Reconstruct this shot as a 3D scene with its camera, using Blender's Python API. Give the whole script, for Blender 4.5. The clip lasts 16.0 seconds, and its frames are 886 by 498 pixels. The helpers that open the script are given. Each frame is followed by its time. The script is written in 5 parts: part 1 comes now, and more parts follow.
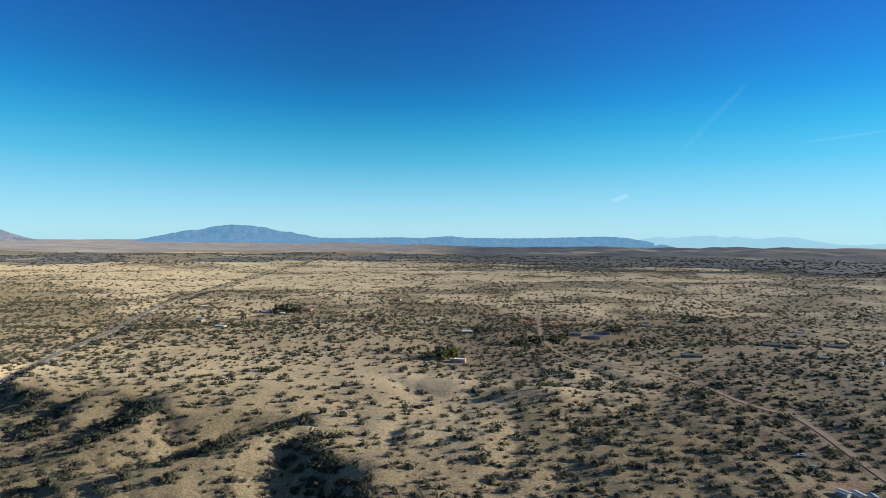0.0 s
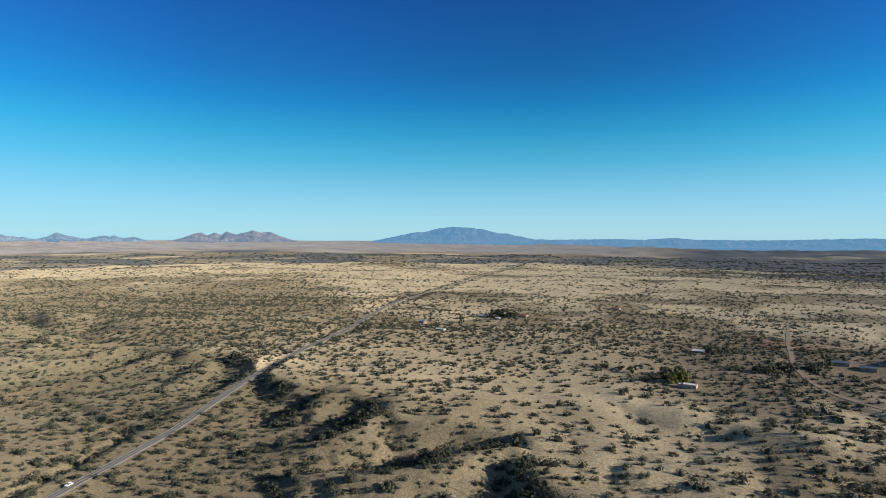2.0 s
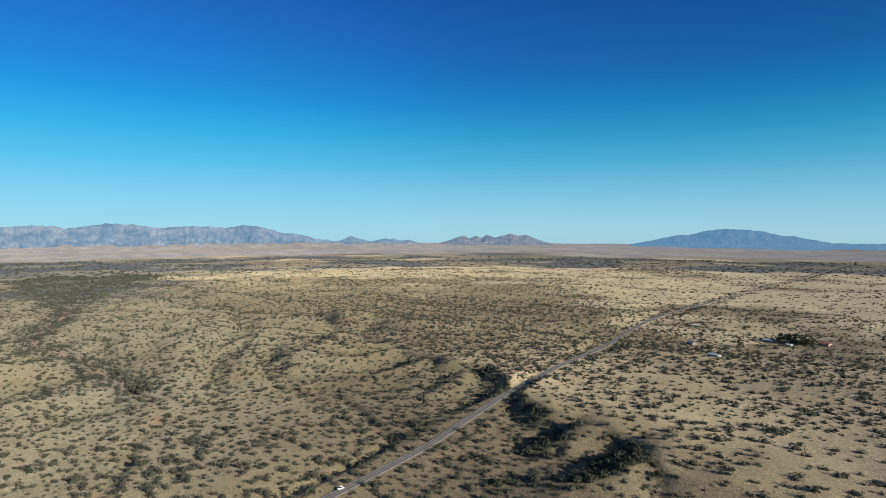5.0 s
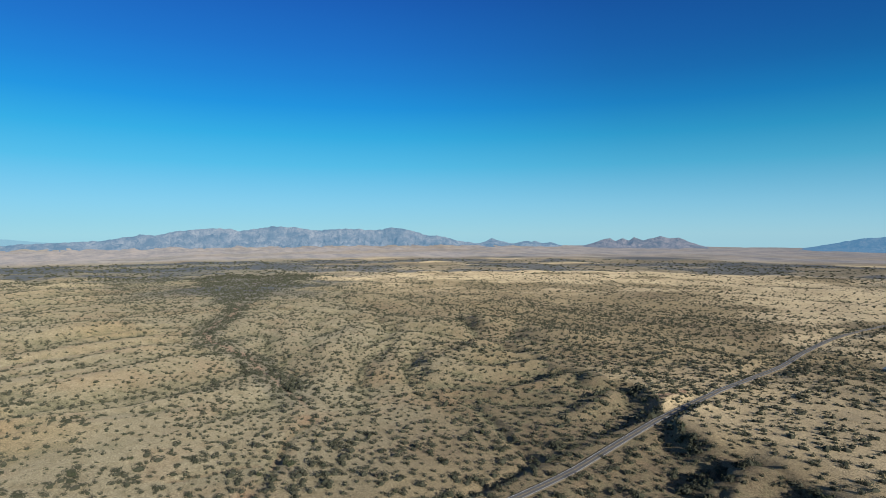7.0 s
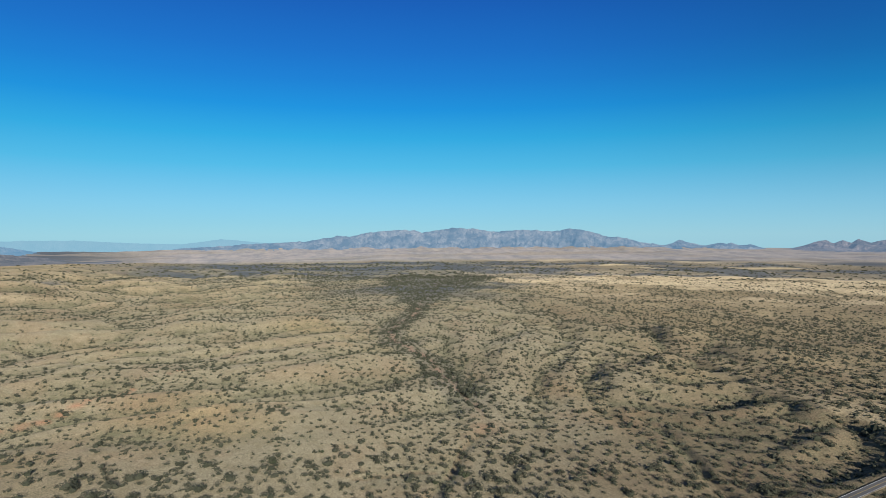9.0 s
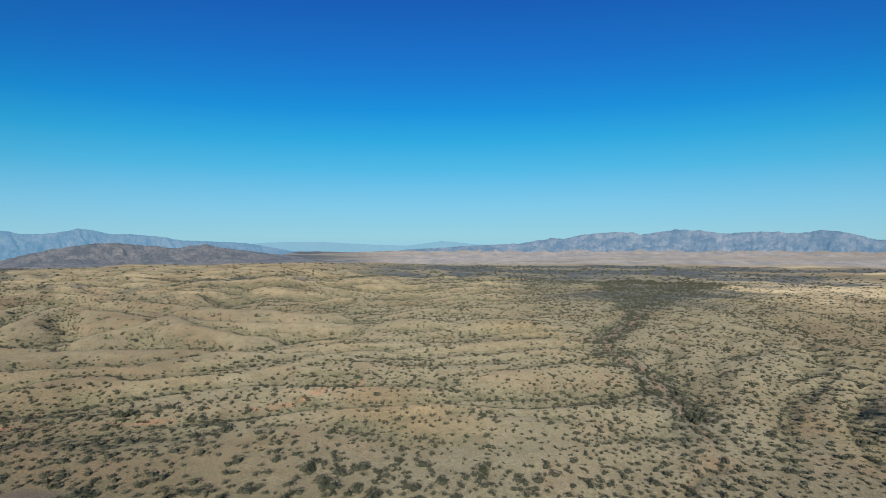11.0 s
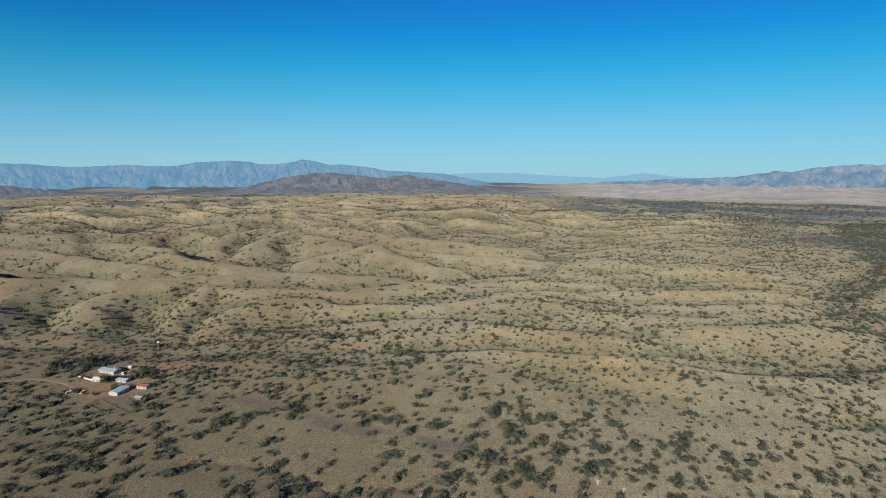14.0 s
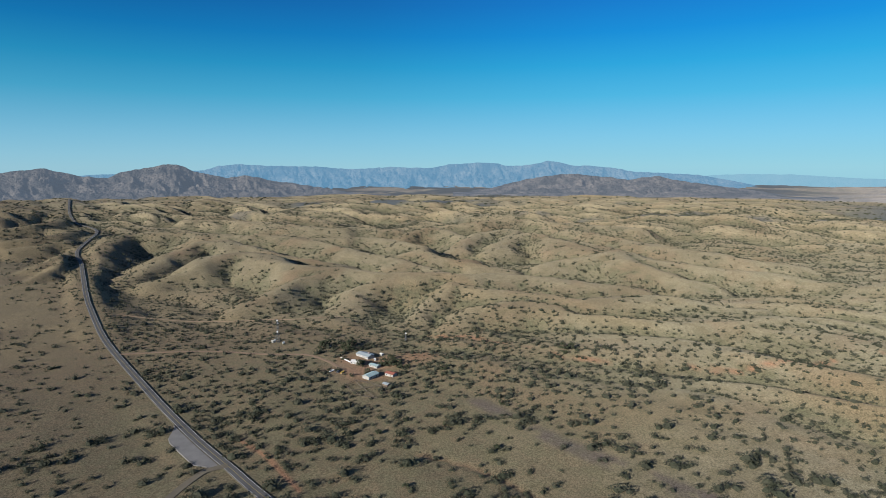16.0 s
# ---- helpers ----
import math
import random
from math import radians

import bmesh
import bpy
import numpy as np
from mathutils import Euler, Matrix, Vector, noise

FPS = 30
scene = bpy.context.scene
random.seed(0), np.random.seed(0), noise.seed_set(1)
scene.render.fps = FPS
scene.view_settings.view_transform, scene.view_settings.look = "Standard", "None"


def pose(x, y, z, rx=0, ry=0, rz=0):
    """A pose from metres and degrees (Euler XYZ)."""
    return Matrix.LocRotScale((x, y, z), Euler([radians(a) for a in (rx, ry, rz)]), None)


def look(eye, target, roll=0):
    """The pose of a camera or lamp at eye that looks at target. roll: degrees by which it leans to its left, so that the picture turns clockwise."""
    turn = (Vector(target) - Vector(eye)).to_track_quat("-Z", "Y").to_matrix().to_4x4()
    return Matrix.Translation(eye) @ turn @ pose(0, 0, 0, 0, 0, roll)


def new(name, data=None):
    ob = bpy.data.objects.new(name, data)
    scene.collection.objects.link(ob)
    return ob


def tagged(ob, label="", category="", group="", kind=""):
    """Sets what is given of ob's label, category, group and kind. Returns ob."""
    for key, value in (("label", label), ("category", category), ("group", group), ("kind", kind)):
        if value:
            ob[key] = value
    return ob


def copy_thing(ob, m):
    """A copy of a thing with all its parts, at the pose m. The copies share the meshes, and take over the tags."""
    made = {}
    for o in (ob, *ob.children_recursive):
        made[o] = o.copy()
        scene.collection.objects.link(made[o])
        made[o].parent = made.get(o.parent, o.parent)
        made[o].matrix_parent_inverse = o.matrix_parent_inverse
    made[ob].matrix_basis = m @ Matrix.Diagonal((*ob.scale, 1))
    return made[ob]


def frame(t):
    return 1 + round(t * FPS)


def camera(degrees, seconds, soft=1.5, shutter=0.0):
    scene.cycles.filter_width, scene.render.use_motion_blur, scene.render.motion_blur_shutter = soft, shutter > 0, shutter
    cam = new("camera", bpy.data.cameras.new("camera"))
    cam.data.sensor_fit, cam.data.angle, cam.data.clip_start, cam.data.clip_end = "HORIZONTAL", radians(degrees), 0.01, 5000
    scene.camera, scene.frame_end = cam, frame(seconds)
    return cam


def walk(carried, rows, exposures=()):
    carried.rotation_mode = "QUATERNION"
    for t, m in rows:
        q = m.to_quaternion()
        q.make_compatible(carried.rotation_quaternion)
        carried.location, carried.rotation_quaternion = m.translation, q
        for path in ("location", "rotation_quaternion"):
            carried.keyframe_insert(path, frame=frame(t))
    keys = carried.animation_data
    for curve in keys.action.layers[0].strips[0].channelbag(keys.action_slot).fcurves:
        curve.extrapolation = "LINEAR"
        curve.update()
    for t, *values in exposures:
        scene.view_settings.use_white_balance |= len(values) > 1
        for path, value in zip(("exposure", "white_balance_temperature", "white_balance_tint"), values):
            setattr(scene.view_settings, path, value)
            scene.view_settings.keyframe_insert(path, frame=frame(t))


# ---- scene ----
FOV = 74.1
cam = camera(FOV, 16.0, soft=0.6)

# seconds, eye x, y, z, heading, pitch and roll in degrees
PATH = [
    (0, 0.0, 0.0, 137.5, 90.00, -1.80, 0.29),
    (0.5, -0.4, 5.4, 139.5, 95.48, -1.79, 0.18),
    (1, -1.2, 10.4, 141.5, 100.56, -1.79, 0.16),
    (1.5, -2.3, 15.4, 143.6, 105.65, -1.80, 0.06),
    (2, -4.0, 20.3, 145.7, 110.82, -1.80, 0.05),
    (2.5, -6.2, 25.1, 147.8, 115.60, -1.79, 0.01),
    (3, -9.0, 30.0, 149.9, 119.45, -1.79, -0.08),
    (3.5, -12.2, 35.0, 152.0, 122.68, -1.78, -0.04),
    (4, -15.7, 39.8, 154.1, 126.95, -1.76, -0.12),
    (6.5, -35.5, 59.8, 162.5, 145.97, -1.49, -0.08),
    (7, -39.2, 62.4, 164.1, 149.11, -1.47, -0.12),
    (7.5, -43.3, 64.6, 165.7, 152.54, -1.45, -0.13),
    (8, -47.9, 66.5, 167.2, 155.98, -1.42, -0.11),
    (8.5, -52.6, 67.9, 168.7, 160.31, -1.39, -0.14),
    (9, -57.2, 69.1, 170.0, 166.26, -1.39, -0.14),
    (9.5, -62.0, 69.9, 171.3, 173.06, -1.34, -0.11),
    (10, -66.8, 70.6, 172.5, 178.39, -1.30, -0.20),
    (10.2, -68.7, 70.8, 172.9, 180.45, -1.27, -0.20),
    (11.2, -79.0, 70.9, 175.0, 188.30, -1.30, -0.08),
    (11.7, -84.2, 70.5, 176.1, 191.80, -2.25, 0.03),
    (12.3, -90.3, 69.5, 177.3, 195.65, -4.90, 0.11),
    (12.5, -92.5, 69.0, 177.8, 196.85, -5.87, 0.11),
    (13, -98.1, 67.6, 179.1, 199.47, -7.79, 0.15),
    (13.5, -103.0, 65.5, 180.2, 201.60, -7.90, 0.18),
    (14, -107.2, 62.8, 181.3, 205.57, -7.95, 0.23),
    (14.5, -111.1, 60.5, 182.3, 214.02, -7.96, 0.11),
    (15, -115.0, 58.2, 183.2, 219.76, -7.96, -0.03),
    (15.5, -118.8, 55.8, 184.2, 224.29, -7.95, -0.07),
    (16, -122.2, 53.0, 185.2, 228.95, -7.93, -0.03),
]


def aim(x, y, z, heading, pitch, roll):
    a, p = radians(heading), radians(pitch)
    return look((x, y, z), (x + 50 * math.cos(a) * math.cos(p), y + 50 * math.sin(a) * math.cos(p), z + 50 * math.sin(p)), roll)


EXPOSURES = [(0.0, 0.97, 6600, 10), (1.5, 0.89, 6560, 10), (3.5, 0.78, 6480, 10), (6.5, 0.62, 6420, 10), (9.5, 0.55, 6320, 10), (12.5, 0.47, 6230, 9), (16.0, 0.53, 6230, 9)]
walk(cam, [(row[0], aim(*row[1:])) for row in PATH], EXPOSURES)

# ---- daylight ----
SUN_AZ, SUN_EL = radians(4.6), radians(18.8)
world = bpy.data.worlds.new("sky")
scene.world = world
world.use_nodes = True
wn = world.node_tree
wn.nodes.clear()
sky = wn.nodes.new("ShaderNodeTexSky")
sky.sky_type = "NISHITA"
sky.sun_disc = False
sky.sun_elevation, sky.sun_rotation = SUN_EL, radians(90) - SUN_AZ
sky.altitude, sky.air_density, sky.dust_density, sky.ozone_density = 1500, 1.0, 0.2, 3.0
wout = wn.nodes.new("ShaderNodeOutputWorld")
# clear desert air: deep blue aloft, pale cyan at the skyline
wco = wn.nodes.new("ShaderNodeTexCoord")
wsep = wn.nodes.new("ShaderNodeSeparateXYZ")
wramp = wn.nodes.new("ShaderNodeValToRGB")
wn.links.new(wco.outputs["Generated"], wsep.inputs[0])
wn.links.new(wsep.outputs["Z"], wramp.inputs[0])
AIR = ((0.0, (0.46, 0.70, 0.84, 1)), (0.05, (0.31, 0.64, 0.84, 1)), (0.113, (0.105, 0.52, 0.77, 1)), (0.16, (0.035, 0.41, 0.72, 1)), (0.207, (0.011, 0.275, 0.68, 1)),
       (0.25, (0.010, 0.192, 0.60, 1)), (0.293, (0.010, 0.142, 0.54, 1)), (0.372, (0.009, 0.085, 0.44, 1)), (0.47, (0.035, 0.095, 0.32, 1)), (0.75, (0.12, 0.17, 0.30, 1)))
wramp.color_ramp.elements[0].position, wramp.color_ramp.elements[0].color = AIR[0]
wramp.color_ramp.elements[1].position, wramp.color_ramp.elements[1].color = AIR[-1]
for where, tone in AIR[1:-1]:
    wramp.color_ramp.elements.new(where).color = tone
wtint = wn.nodes.new("ShaderNodeMix")
wtint.data_type, wtint.blend_type = "RGBA", "MULTIPLY"
wtint.inputs[0].default_value = 1.0
wtint.inputs[7].default_value = (0.20, 0.85, 1.15, 1)
wn.links.new(sky.outputs[0], wtint.inputs[6])
wbg = wn.nodes.new("ShaderNodeBackground")
wbg.inputs["Strength"].default_value = 0.06
wair = wn.nodes.new("ShaderNodeBackground")
# the sky is deepest at right angles to the sun
wdot = wn.nodes.new("ShaderNodeVectorMath")
wdot.operation = "DOT_PRODUCT"
wdot.inputs[1].default_value = (math.cos(SUN_AZ), math.sin(SUN_AZ), 0)
wn.links.new(wco.outputs["Generated"], wdot.inputs[0])
wturn = wn.nodes.new("ShaderNodeMapRange")
for key, v in (("From Min", -1.0), ("From Max", 1.0), ("To Min", 0.0), ("To Max", 1.0)):
    wturn.inputs[key].default_value = v
wn.links.new(wdot.outputs["Value"], wturn.inputs["Value"])
wphase = wn.nodes.new("ShaderNodeValToRGB")
PHASE = ((0.0, 0.76), (0.075, 0.70), (0.20, 0.49), (0.35, 0.40), (0.45, 0.36), (0.55, 0.40), (0.70, 0.56), (0.83, 0.66), (1.0, 1.0))
wphase.color_ramp.elements[0].position, wphase.color_ramp.elements[0].color = PHASE[0][0], (PHASE[0][1],) * 3 + (1,)
wphase.color_ramp.elements[1].position, wphase.color_ramp.elements[1].color = PHASE[-1][0], (PHASE[-1][1],) * 3 + (1,)
for where, tone in PHASE[1:-1]:
    wphase.color_ramp.elements.new(where).color = (tone, tone, tone, 1)
wn.links.new(wturn.outputs[0], wphase.inputs[0])
wlift = wn.nodes.new("ShaderNodeMapRange")
for key, v in (("From Min", 0.02), ("From Max", 0.26), ("To Min", 0.0), ("To Max", 1.0)):
    wlift.inputs[key].default_value = v
wn.links.new(wsep.outputs["Z"], wlift.inputs["Value"])
wdeep = wn.nodes.new("ShaderNodeMix")
wdeep.inputs[2].default_value = 0.60
wn.links.new(wlift.outputs[0], wdeep.inputs[0])
wn.links.new(wphase.outputs[0], wdeep.inputs[3])
wn.links.new(wdeep.outputs[0], wair.inputs["Strength"])
wmix = wn.nodes.new("ShaderNodeMixShader")
wmix.inputs[0].default_value = 0.75
wn.links.new(wtint.outputs[2], wbg.inputs["Color"])
wglow = wn.nodes.new("ShaderNodeMapRange")
for key, v in (("From Min", 0.76), ("From Max", 1.0), ("To Min", 0.0), ("To Max", 0.85)):
    wglow.inputs[key].default_value = v
wn.links.new(wdot.outputs["Value"], wglow.inputs["Value"])
wwarm = wn.nodes.new("ShaderNodeMix")
wwarm.data_type = "RGBA"
wwarm.inputs[7].default_value = (1.0, 0.92, 0.78, 1)
wn.links.new(wglow.outputs[0], wwarm.inputs[0])


def wisp(colour, normal, middle, half, width, strength):
    """A faint streak of cloud along a great circle."""
    dots = []
    for v in (normal, middle):
        d = wn.nodes.new("ShaderNodeVectorMath")
        d.operation = "DOT_PRODUCT"
        d.inputs[1].default_value = v
        wn.links.new(wco.outputs["Generated"], d.inputs[0])
        dots.append(d.outputs["Value"])
    off = wn.nodes.new("ShaderNodeMath")
    off.operation = "ABSOLUTE"
    wn.links.new(dots[0], off.inputs[0])
    fades = []
    for src, a, b, top in ((off.outputs[0], width, 0.0, strength), (dots[1], half, 1 - (1 - half) * 0.3, 1.0)):
        m = wn.nodes.new("ShaderNodeMapRange")
        m.interpolation_type = "SMOOTHSTEP"
        for key, v in (("From Min", a), ("From Max", b), ("To Min", 0.0), ("To Max", top)):
            m.inputs[key].default_value = v
        wn.links.new(src, m.inputs["Value"])
        fades.append(m.outputs[0])
    both = wn.nodes.new("ShaderNodeMath")
    both.operation = "MULTIPLY"
    for i in (0, 1):
        wn.links.new(fades[i], both.inputs[i])
    mix = wn.nodes.new("ShaderNodeMix")
    mix.data_type = "RGBA"
    mix.inputs[7].default_value = (0.55, 0.78, 0.95, 1)
    wn.links.new(both.outputs[0], mix.inputs[0])
    wn.links.new(colour, mix.inputs[6])
    return mix.outputs[2]


air = wisp(wramp.outputs[0], (-0.7131, 0.1964, 0.6729), (0.4079, 0.897, 0.1704), 0.9972, 0.006, 0.05)
air = wisp(air, (0.1429, 0.0633, -0.9877), (0.5568, 0.8199, 0.1331), 0.9985, 0.003, 0.10)
air = wisp(air, (0.3759, -0.0609, -0.9247), (0.288, 0.9561, 0.0541), 0.99988, 0.006, 0.55)
wn.links.new(air, wwarm.inputs[6])
wn.links.new(wwarm.outputs[2], wair.inputs["Color"])
wn.links.new(wbg.outputs[0], wmix.inputs[1])
wn.links.new(wair.outputs[0], wmix.inputs[2])
wn.links.new(wmix.outputs[0], wout.inputs["Surface"])
sun_data = bpy.data.lights.new("sun", "SUN")
sun_data.energy, sun_data.angle, sun_data.color = 5.0, radians(0.53), (1.0, 0.935, 0.85)
sun_lamp = new("sun", sun_data)
sun_lamp.matrix_world = look((math.cos(SUN_AZ) * math.cos(SUN_EL) * 900, math.sin(SUN_AZ) * math.cos(SUN_EL) * 900, math.sin(SUN_EL) * 900), (0, 0, 0))


# ---- materials ----
class Nodes:
    """A short hand for node materials."""

    def __init__(self, name):
        self.mat = bpy.data.materials.new(name)
        self.mat.use_nodes = True
        self.tree = self.mat.node_tree
        self.bsdf = self.tree.nodes["Principled BSDF"]
        self.out = self.tree.nodes["Material Output"]
        self.bsdf.inputs["Specular IOR Level"].default_value = 0.2
        self.bsdf.inputs["Diffuse Roughness"].default_value = 0.5

    def put(self, kind, **inputs):
        node = self.tree.nodes.new(kind)
        for key, value in inputs.items():
            self.feed(value, node.inputs[key.replace("_", " ")])
        return node

    def feed(self, value, socket):
        if isinstance(value, bpy.types.NodeSocket):
            self.tree.links.new(value, socket)
        else:
            socket.default_value = value

    def coords(self):
        return self.put("ShaderNodeTexCoord").outputs["Object"]

    def noise(self, scale, detail=4.0, rough=0.55, vector=None, stretch=None):
        vector = vector or self.coords()
        if stretch:
            m = self.put("ShaderNodeMapping", Vector=vector)
            m.inputs["Scale"].default_value = stretch
            m.inputs["Rotation"].default_value = (0, 0, 0.3)
            vector = m.outputs[0]
        return self.put("ShaderNodeTexNoise", Vector=vector, Scale=scale, Detail=detail, Roughness=rough).outputs["Fac"]

    def span(self, value, a, b, c=0.0, d=1.0):
        n = self.put("ShaderNodeMapRange", Value=value)
        for key, v in (("From Min", a), ("From Max", b), ("To Min", c), ("To Max", d)):
            n.inputs[key].default_value = v
        return n.outputs[0]

    def math(self, op, a, b):
        n = self.tree.nodes.new("ShaderNodeMath")
        n.operation = op
        self.feed(a, n.inputs[0])
        self.feed(b, n.inputs[1])
        return n.outputs[0]

    def mix(self, fac, a, b, blend="MIX"):
        n = self.tree.nodes.new("ShaderNodeMix")
        n.data_type, n.blend_type = "RGBA", blend
        self.feed(fac, n.inputs[0])
        self.feed((*a, 1) if isinstance(a, tuple) else a, n.inputs[6])
        self.feed((*b, 1) if isinstance(b, tuple) else b, n.inputs[7])
        return n.outputs[2]

    def attr(self, name):
        n = self.tree.nodes.new("ShaderNodeAttribute")
        n.attribute_name = name
        return n.outputs["Fac"]

    def done(self, colour, rough=0.9, bump=None, depth=0.1, strength=1.0):
        self.feed(colour if not isinstance(colour, tuple) else (*colour, 1), self.bsdf.inputs["Base Color"])
        self.feed(rough, self.bsdf.inputs["Roughness"])
        if bump is not None:
            b = self.put("ShaderNodeBump", Height=bump, Strength=strength, Distance=depth)
            self.tree.links.new(b.outputs[0], self.bsdf.inputs["Normal"])
        return self.mat


def ground_material():
    n = Nodes("dry_grassland")
    fine = n.noise(0.75, 6, 0.72)
    tuft = n.noise(0.30, 6, 0.65)
    patch = n.noise(0.085, 5, 0.6)
    broad = n.noise(0.022, 4, 0.55)
    wide = n.noise(0.006, 3, 0.5)
    grass = n.mix(n.span(broad, 0.35, 0.65), (0.286, 0.224, 0.126), (0.214, 0.170, 0.097))
    grass = n.mix(n.attr("olive"), grass, (0.246, 0.220, 0.146))
    soil = n.mix(n.span(tuft, 0.35, 0.7), (0.184, 0.134, 0.083), (0.136, 0.102, 0.066))
    col = n.mix(n.attr("soil"), grass, soil)
    col = n.mix(n.span(patch, 0.47, 0.66, 0.0, 0.6), col, (0.165, 0.138, 0.080))
    col = n.mix(n.span(tuft, 0.45, 0.66, 0.0, 0.34), col, (0.130, 0.118, 0.074))
    col = n.mix(n.span(n.noise(0.42, 3, 0.55), 0.60, 0.68, 0.0, 0.55), col, (0.105, 0.098, 0.062))
    straw = n.mix(n.span(tuft, 0.42, 0.70), (0.550, 0.450, 0.280), (0.380, 0.308, 0.192))
    col = n.mix(n.attr("pale"), col, straw)
    col = n.mix(n.span(wide, 0.4, 0.7, 0.0, 0.3), col, (0.19, 0.15, 0.092))
    col = n.mix(n.math("MULTIPLY", n.attr("shrubby"), n.span(n.noise(0.13, 4, 0.6), 0.52, 0.62, 0.0, 0.55)), col, (0.098, 0.094, 0.060))
    col = n.mix(n.math("MULTIPLY", n.attr("rocky"), 0.95), col, (0.118, 0.092, 0.084))
    col = n.mix(n.math("MULTIPLY", n.attr("lush"), n.span(patch, 0.36, 0.58, 0.35, 0.9)), col, (0.128, 0.124, 0.074))
    col = n.mix(n.attr("clay"), col, (0.290, 0.150, 0.090))
    col = n.mix(n.attr("bank"), col, (0.300, 0.190, 0.125))
    grain = n.mix(n.span(fine, 0.36, 0.62), (0.46, 0.45, 0.43), (1.36, 1.36, 1.34))
    col = n.mix(0.85, col, grain, "MULTIPLY")
    clod = n.mix(n.span(n.noise(2.6, 3, 0.6), 0.38, 0.62), (0.70, 0.69, 0.68), (1.20, 1.20, 1.19))
    col = n.mix(0.9, col, clod, "MULTIPLY")
    # far plain greyed with distance: haze put into the base colour
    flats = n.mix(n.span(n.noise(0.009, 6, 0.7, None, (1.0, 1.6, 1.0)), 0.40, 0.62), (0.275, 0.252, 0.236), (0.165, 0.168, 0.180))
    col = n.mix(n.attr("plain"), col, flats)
    # dark far woods, their blue cast a haze tint in the colour
    col = n.mix(n.attr("brush"), col, (0.048, 0.062, 0.076))
    height = n.math("ADD", n.math("MULTIPLY", tuft, 1.4), n.math("MULTIPLY", fine, 0.7))
    return n.done(col, 0.95, height, 0.45, 0.7)


def leaf_material(name, a, b):
    n = Nodes(name)
    isl = n.put("ShaderNodeNewGeometry").outputs["Random Per Island"]
    col = n.mix(n.attr("tint"), a, b)
    col = n.mix(n.math("MULTIPLY", isl, 0.5), col, (0.045, 0.048, 0.032))
    col = n.mix(n.span(n.noise(1.3, 3), 0.4, 0.7, 0.0, 0.4), col, (0.15, 0.14, 0.095))
    n.done(col, 0.8)
    thin = n.put("ShaderNodeBsdfTranslucent", Color=col)
    mixer = n.tree.nodes.new("ShaderNodeMixShader")
    mixer.inputs[0].default_value = 0.35
    n.tree.links.new(n.bsdf.outputs[0], mixer.inputs[1])
    n.tree.links.new(thin.outputs[0], mixer.inputs[2])
    n.tree.links.new(mixer.outputs[0], n.out.inputs["Surface"])
    return n.mat


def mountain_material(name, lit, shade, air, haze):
    """Far slopes in noise-mixed lit and shade tones, with an air-coloured glow painted over as haze."""
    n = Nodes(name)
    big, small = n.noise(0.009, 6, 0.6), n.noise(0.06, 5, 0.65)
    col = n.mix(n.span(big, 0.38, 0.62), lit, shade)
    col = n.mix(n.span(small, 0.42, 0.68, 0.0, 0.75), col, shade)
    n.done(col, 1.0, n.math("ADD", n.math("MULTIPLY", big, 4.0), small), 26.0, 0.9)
    # this emission stands in for haze; the slopes give off no light
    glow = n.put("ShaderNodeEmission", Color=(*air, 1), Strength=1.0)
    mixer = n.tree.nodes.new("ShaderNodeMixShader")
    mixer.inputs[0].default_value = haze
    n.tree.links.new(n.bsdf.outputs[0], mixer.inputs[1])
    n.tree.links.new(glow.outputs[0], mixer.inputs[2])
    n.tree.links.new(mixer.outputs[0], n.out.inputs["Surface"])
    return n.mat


def plain_material(name, colour, rough=0.8, other=None, scale=1.0, metal=0.0, depth=0.02):
    n = Nodes(name)
    other = other or tuple(c * 0.7 for c in colour)
    patch, grain = n.noise(0.35 * scale, 4), n.noise(3.0 * scale, 5)
    col = n.mix(n.span(patch, 0.35, 0.7, 0.0, 0.8), colour, other)
    col = n.mix(n.span(grain, 0.45, 0.75, 0.0, 0.35), col, other)
    n.bsdf.inputs["Metallic"].default_value = metal
    return n.done(col, rough, grain, depth, 0.5)


GROUND = ground_material()
MESQUITE = leaf_material("mesquite_leaves", (0.080, 0.083, 0.056), (0.048, 0.057, 0.034))
EVERGREEN = leaf_material("juniper_leaves", (0.052, 0.068, 0.034), (0.072, 0.086, 0.044))
YELLOW = leaf_material("cottonwood_leaves", (0.240, 0.240, 0.030), (0.120, 0.150, 0.024))
BARK = plain_material("bark", (0.11, 0.085, 0.065), 0.95)
ASPHALT = plain_material("asphalt", (0.098, 0.096, 0.094), 0.9, (0.074, 0.073, 0.072), 0.3)
SHOULDER = plain_material("road_shoulder", (0.150, 0.128, 0.094), 0.95, (0.110, 0.094, 0.070), 0.3)
LINE_WHITE = plain_material("white_road_paint", (0.52, 0.52, 0.50), 0.6)
LINE_YELLOW = plain_material("yellow_road_paint", (0.42, 0.31, 0.10), 0.7)
DIRT = plain_material("red_dirt", (0.215, 0.150, 0.102), 0.95, (0.165, 0.118, 0.082), 0.2)
TAN_DIRT = plain_material("tan_dirt", (0.270, 0.195, 0.132), 0.95, (0.205, 0.148, 0.100), 0.2)


# ---- shapes of the land ----
def hash2(ix, iy, seed):
    h = (ix.astype(np.int64) * 374761393 + iy.astype(np.int64) * 668265263 + seed * 1274126177) & 0xFFFFFFFF
    h = ((h ^ (h >> 13)) * 1274126177) & 0xFFFFFFFF
    return ((h ^ (h >> 16)) & 0xFFFF) / 65535.0


